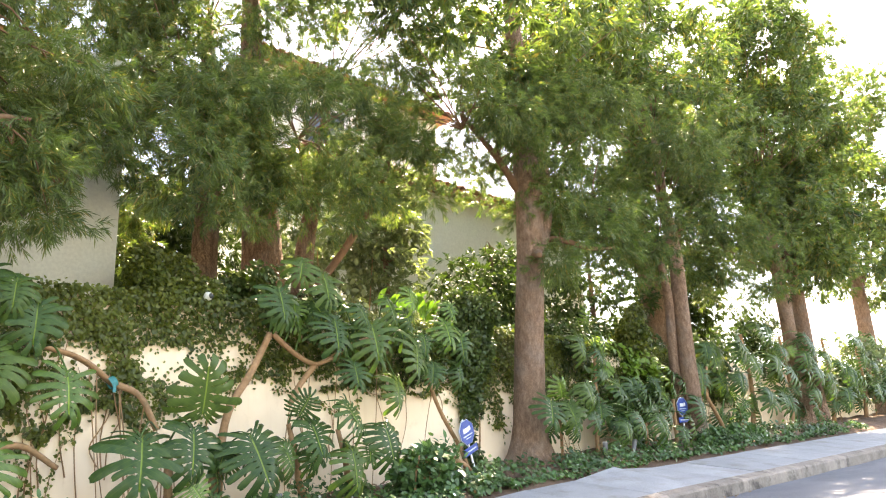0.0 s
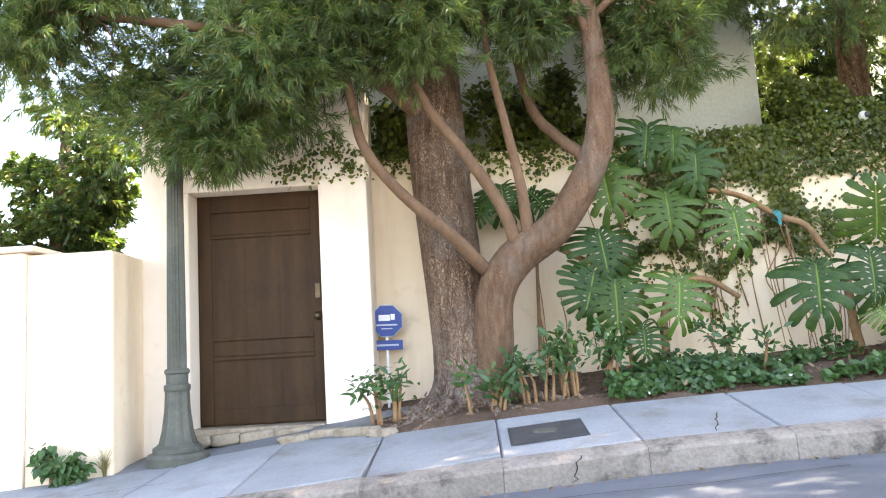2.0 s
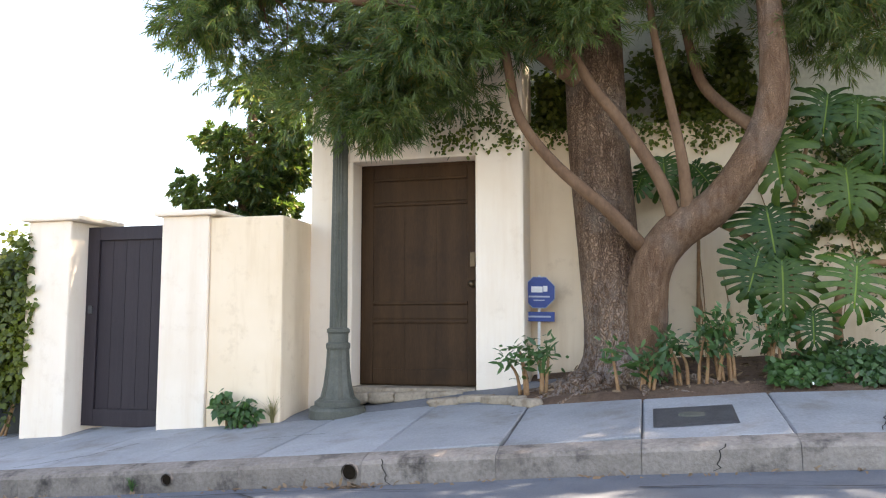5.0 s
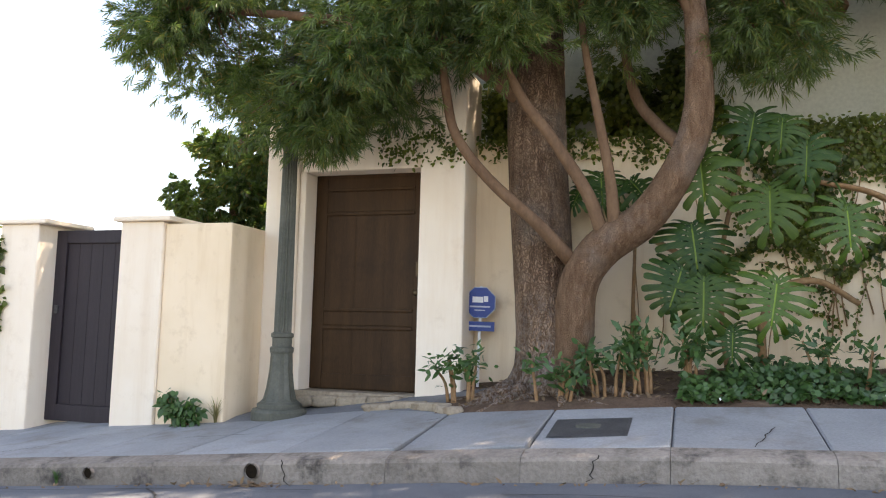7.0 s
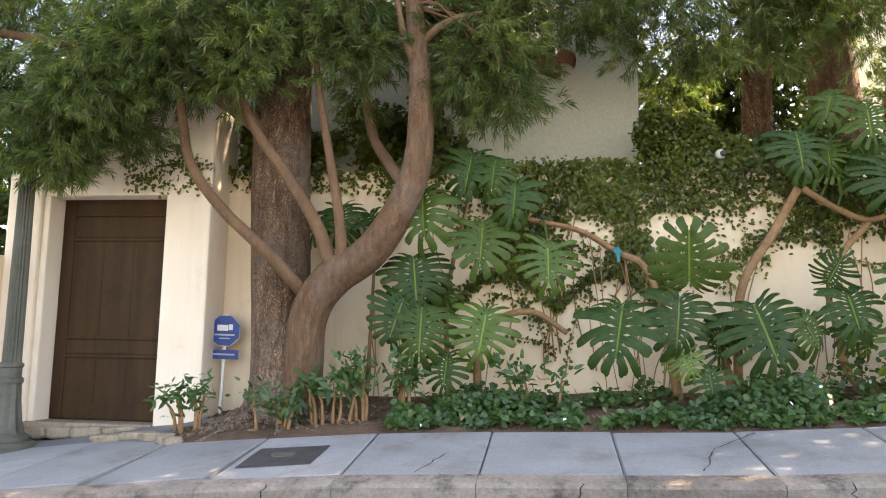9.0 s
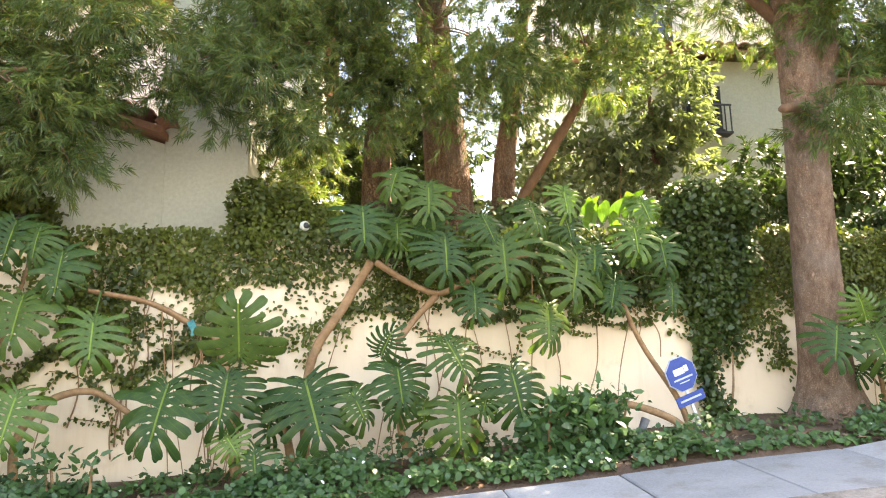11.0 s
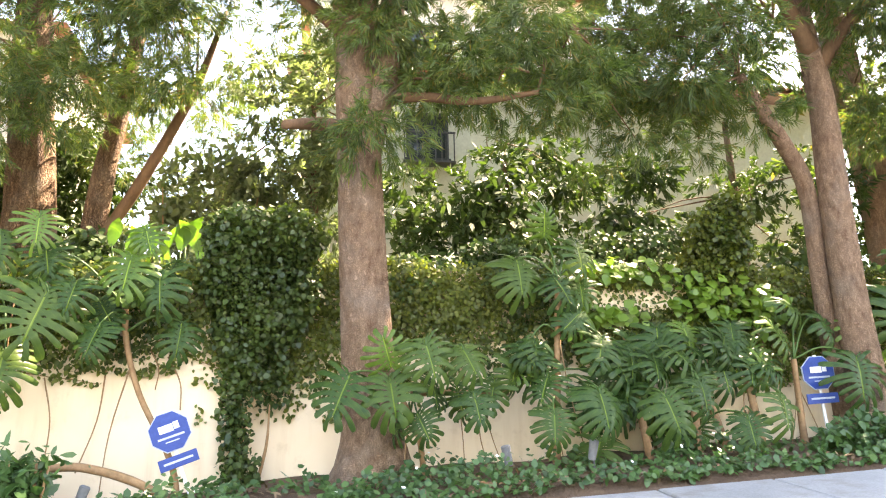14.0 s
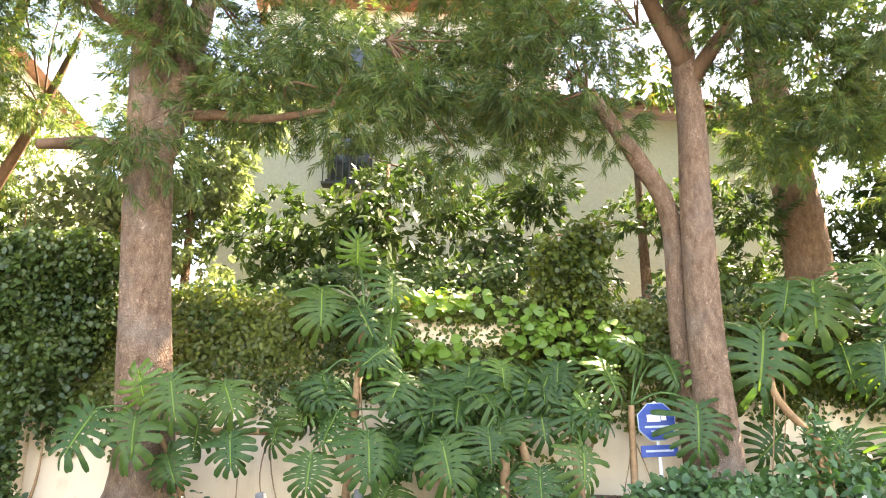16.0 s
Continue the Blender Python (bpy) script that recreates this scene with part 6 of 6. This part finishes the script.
under = sheet("bedding", [-8 + 0.8 * i for i in range(48)], [-2.30, -1.7, -1.20, -0.8, -0.10], lambda x, y: ground_z(x, y) - 0.03 - (0.12 if x > 1.6 and y > -1.1 else 0), M_APRON, pavement)
STEP = 0.845
for i in range(-11, 34):
    x0 = 2.6 + STEP * i
    x1 = x0 + STEP

    def back(x):
        if x < -0.2:
            return -0.45 if -3.5 < x < -0.4 else -0.62
        if x < 1.9:
            return -0.62 if x < 1.3 else -0.62 - 0.6 * (x - 1.3) / 0.6
        return -1.22
    lift = 0.055 if i == 10 else (0.09 if i == 9 else 0.0)
    lip = 0.030 if i in (-2, -1) else 0.012 if i in (0, 2) else 0.0
    j0, j1 = prng.uniform(-0.004, 0.004), prng.uniform(-0.005, 0.005)

    def top(x, y, lift=lift, x0=x0, j0=j0, j1=j1, rising=i == 9, lip=lip):
        t = (x - x0) / STEP
        return ground_z(x, y) + j0 + lift * (t if rising else 1 - t) * max(0.2, y + 2.25) + j1 * t + lip * t * max(0.0, min(1.0, -1.3 - y))
    piece("slab", (x0 + 0.005, x1 - 0.005), lambda x: (-2.298, back(x)), top, 0.07, M_SLAB, pavement)

kerb = thing("kerb", "weathered concrete kerb stained dark, with cracked joints", "kerb", kind="structure")
for i in range(-11, 34):
    x0 = 2.6 + STEP * i
    vs, fs = [], []
    prof = ((-2.475, -0.19), (-2.465, -0.03), (-2.450, -0.008), (-2.425, 0.0), (-2.312, 0.012), (-2.306, 0.004), (-2.306, -0.19))
    for x in (x0 + 0.0015, x0 + STEP - 0.0015):
        for y, z in prof:
            vs.append((x, y, kerb_z(x) + z - 0.012 * (y < -2.4) + prng.uniform(-0.0015, 0.0015)))
    n = len(prof)
    fs = [(k, k + 1, n + k + 1, n + k) for k in range(n - 1)] + [tuple(range(n))[::-1], tuple(range(n, 2 * n))]
    fs = [f[::-1] for f in fs]
    raw("kerb_stone", vs, fs, M_KERB, kerb)

# apron before the door, darker and cracked, with a broken pale edge
apron = sheet("apron", [-0.42 + 0.11 * i for i in range(22)], [-1.26 + 0.1 * j for j in range(12)],
              lambda x, y: ground_z(x, y) - 0.012 + 0.12 * min(0.3, max(0.0, y + 0.84 - 0.15 * math.sin(x * 2.5))) + 0.008 * noise.noise(Vector((x * 4, y * 4, 1))), M_APRON)
tagged(apron, "dark patched concrete apron before the street door", "apron", kind="structure")
def rough_stone(x, y, z, w, d, h, turn, seed, label, mat):
    """A broken block with chipped, uneven faces."""
    bm = bmesh.new()
    bmesh.ops.create_cube(bm, size=1)
    bmesh.ops.subdivide_edges(bm, edges=bm.edges[:], cuts=4, use_grid_fill=True)
    for q in bm.verts:
        r = max(abs(q.co.x), abs(q.co.y)) * 2
        q.co *= 1 + 0.22 * noise.noise(q.co * 2.6 + Vector((seed * 3.1, 0, 0))) - 0.10 * (r > 0.9 and abs(q.co.z) > 0.4)
    bmesh.ops.transform(bm, matrix=pose(x, y, z, 0, -4, turn) @ Matrix.Diagonal((w, d, h, 1)), verts=bm.verts[:])
    return tagged(part("broken_stone", bm, mat, smooth=True), label, "stone", "edging stones")


for i, (x, w) in enumerate(((0.07, 0.22), (0.30, 0.26), (0.58, 0.30), (0.90, 0.34))):
    rough_stone(x, -0.285, -0.085 + 0.04 * x, w, 0.13, 0.10, prng.uniform(-4, 4), i, "rough pale stone under the door sill", M_STEP)
for i, (x, y, w, turn) in enumerate(((0.98, -0.64, 0.26, -6), (1.24, -0.66, 0.30, -10), (1.52, -0.84, 0.40, -38), (1.74, -1.06, 0.22, -44))):
    rough_stone(x, y, ground_z(x, y) + 0.012, w, 0.13, 0.075, turn, 10 + i, "broken pale stone edging by the door step", M_STEP)
cover_lid = thing("utility_cover", "dark iron utility cover set in the pavement", "utility cover", (2.93, -1.8, ground_z(2.93, -1.8)))
vs = []
for dz, ins in ((0.0, 0.0), (0.005, 0.02)):
    for x, y in ((2.67, -2.03), (3.18, -2.03), (3.18, -1.55), (2.67, -1.55)):
        xx, yy = x + (ins if x < 2.9 else -ins), y + (ins if y < -1.8 else -ins)
        vs.append((xx, yy, ground_z(xx, yy) + dz + 0.004))
raw("lid", vs, [(0, 1, 5, 4), (1, 2, 6, 5), (2, 3, 7, 6), (3, 0, 4, 7), (4, 5, 6, 7)], M_IRON, cover_lid)
bm = bmesh.new()
bmesh.ops.create_cone(bm, cap_ends=True, segments=20, radius1=0.075, radius2=0.07, depth=0.012, matrix=pose(2.93, -1.78, ground_z(2.93, -1.78) + 0.008, math.degrees(math.atan(fall(3)))) @ Matrix.Diagonal((1.4, 0.8, 1, 1)))
part("emblem", bm, M_LAMP, cover_lid, "raised oval plate")

# drain outlets in the kerb face; a flat disc paints the shade inside each
M_HOLE = surface("drain_painted_shade", (0.010, 0.008, 0.006), (0.030, 0.022, 0.015), 1.0, 8, 60, 0.2, 0.002, spec=0.0)
for x, r, lab in ((-0.44, 0.040, "round drain hole through the kerb face"), (0.84, 0.054, "broken drain hole in the kerb with dead leaves")):
    z = kerb_z(x) - 0.08
    dr = thing("kerb_drain", lab, "drain", (x, -2.47, z), "kerb drains")
    bm = bmesh.new()
    bmesh.ops.create_cone(bm, cap_ends=False, segments=18, radius1=r, radius2=r, depth=0.03, matrix=pose(x, -2.478, z, 90))
    bmesh.ops.create_cone(bm, cap_ends=False, segments=18, radius1=r * 0.84, radius2=r * 0.84, depth=0.03, matrix=pose(x, -2.478, z, 90))
    part("rim", bm, M_KERB, dr)
    bm = bmesh.new()
    bmesh.ops.create_circle(bm, cap_ends=True, segments=18, radius=r * 0.86, matrix=pose(x, -2.482, z, 90))
    part("hole", bm, M_HOLE, dr, "flat dark disc for the shaded opening")
rg = np.random.RandomState(400)
p = np.stack([np.concatenate([0.84 + rg.normal(size=60) * 0.12, -3 + 15 * rg.rand(260)]), np.full(320, -2.52) - 0.06 * rg.rand(320), np.zeros(320)], 1)
p[:, 2] = [kerb_z(a) - 0.155 for a in p[:, 0]]
tagged(quads("gutter_litter", leaf_quads(rg, p, 0.05, (0, -0.2, 1), 0.4, 0, 0.2), 320, M_LITTER), "dry leaves caught along the gutter", "leaf litter", kind="stuff")


# ---- cracks in kerb, slabs and road ----
M_CRACK = surface("crack_dirt", (0.025, 0.022, 0.02), (0.05, 0.045, 0.04), 0.95, 8, 60, 0.3, 0.003)


def crack(parent, pts, zf, width=0.007, seed=0):
    """A thin jagged dirt-filled crack lying on a surface."""
    r = random.Random(seed)
    line = []
    for (x0, y0), (x1, y1) in zip(pts, pts[1:]):
        for k in range(7):
            t = k / 7
            line.append((x0 + (x1 - x0) * t + r.uniform(-0.012, 0.012), y0 + (y1 - y0) * t + r.uniform(-0.012, 0.012)))
    line.append(pts[-1])
    vs, fs = [], []
    for i, (x, y) in enumerate(line):
        a, b2 = line[max(0, i - 1)], line[min(len(line) - 1, i + 1)]
        dx, dy = b2[0] - a[0], b2[1] - a[1]
        n = math.hypot(dx, dy) or 1
        w = width * r.uniform(0.35, 1.0)
        for sgn in (1, -1):
            px, py = x - dy / n * w * sgn, y + dx / n * w * sgn
            vs.append((px, py, zf(px, py)))
    fs = [(2 * i, 2 * i + 1, 2 * i + 3, 2 * i + 2) for i in range(len(line) - 1)]
    raw("crack", vs, fs, M_CRACK, parent)


def slab_top(x, y):
    return ground_z(x, y) + 0.0075


def road_top(x, y):
    return kerb_z(x) - 0.165 + 0.018 * (-2.47 - y) + 0.009


for i, pts in enumerate((((-1.9, -2.25), (-1.5, -1.9), (-1.35, -1.5)), ((1.2, -2.2), (1.35, -1.7), (1.75, -1.3)), ((3.9, -2.25), (4.05, -1.8)), ((5.6, -2.2), (5.75, -1.7), (6.1, -1.3)), ((-0.3, -1.6), (0.4, -1.5)))):
    crack(pavement, pts, slab_top, 0.006, 500 + i)
for i, pts in enumerate((((-2.0, -2.62), (-0.6, -2.70), (0.5, -2.66), (1.4, -2.74)), ((0.2, -2.68), (0.6, -3.1), (0.5, -3.7)), ((2.6, -2.9), (3.6, -3.0), (4.4, -2.85)), ((4.8, -3.3), (5.6, -3.1), (6.8, -3.2)))):
    crack(road, pts, road_top, 0.010, 520 + i)
for i, x in enumerate((3.05, 1.05, 4.9, 6.3)):
    vs, fs = [], []
    r = random.Random(540 + i)
    for k in range(9):
        z = kerb_z(x) - 0.012 - 0.15 * k / 8
        xx = x + r.uniform(-0.02, 0.02) + 0.012 * k * (1 if i % 2 else -1) * 0.5
        y = -2.4665 - 0.010 * k / 8 - 0.006
        vs += [(xx - 0.004, y, z), (xx + 0.004, y, z)]
    fs = [(2 * k, 2 * k + 1, 2 * k + 3, 2 * k + 2) for k in range(8)]
    raw("crack", vs, fs, M_CRACK, kerb)
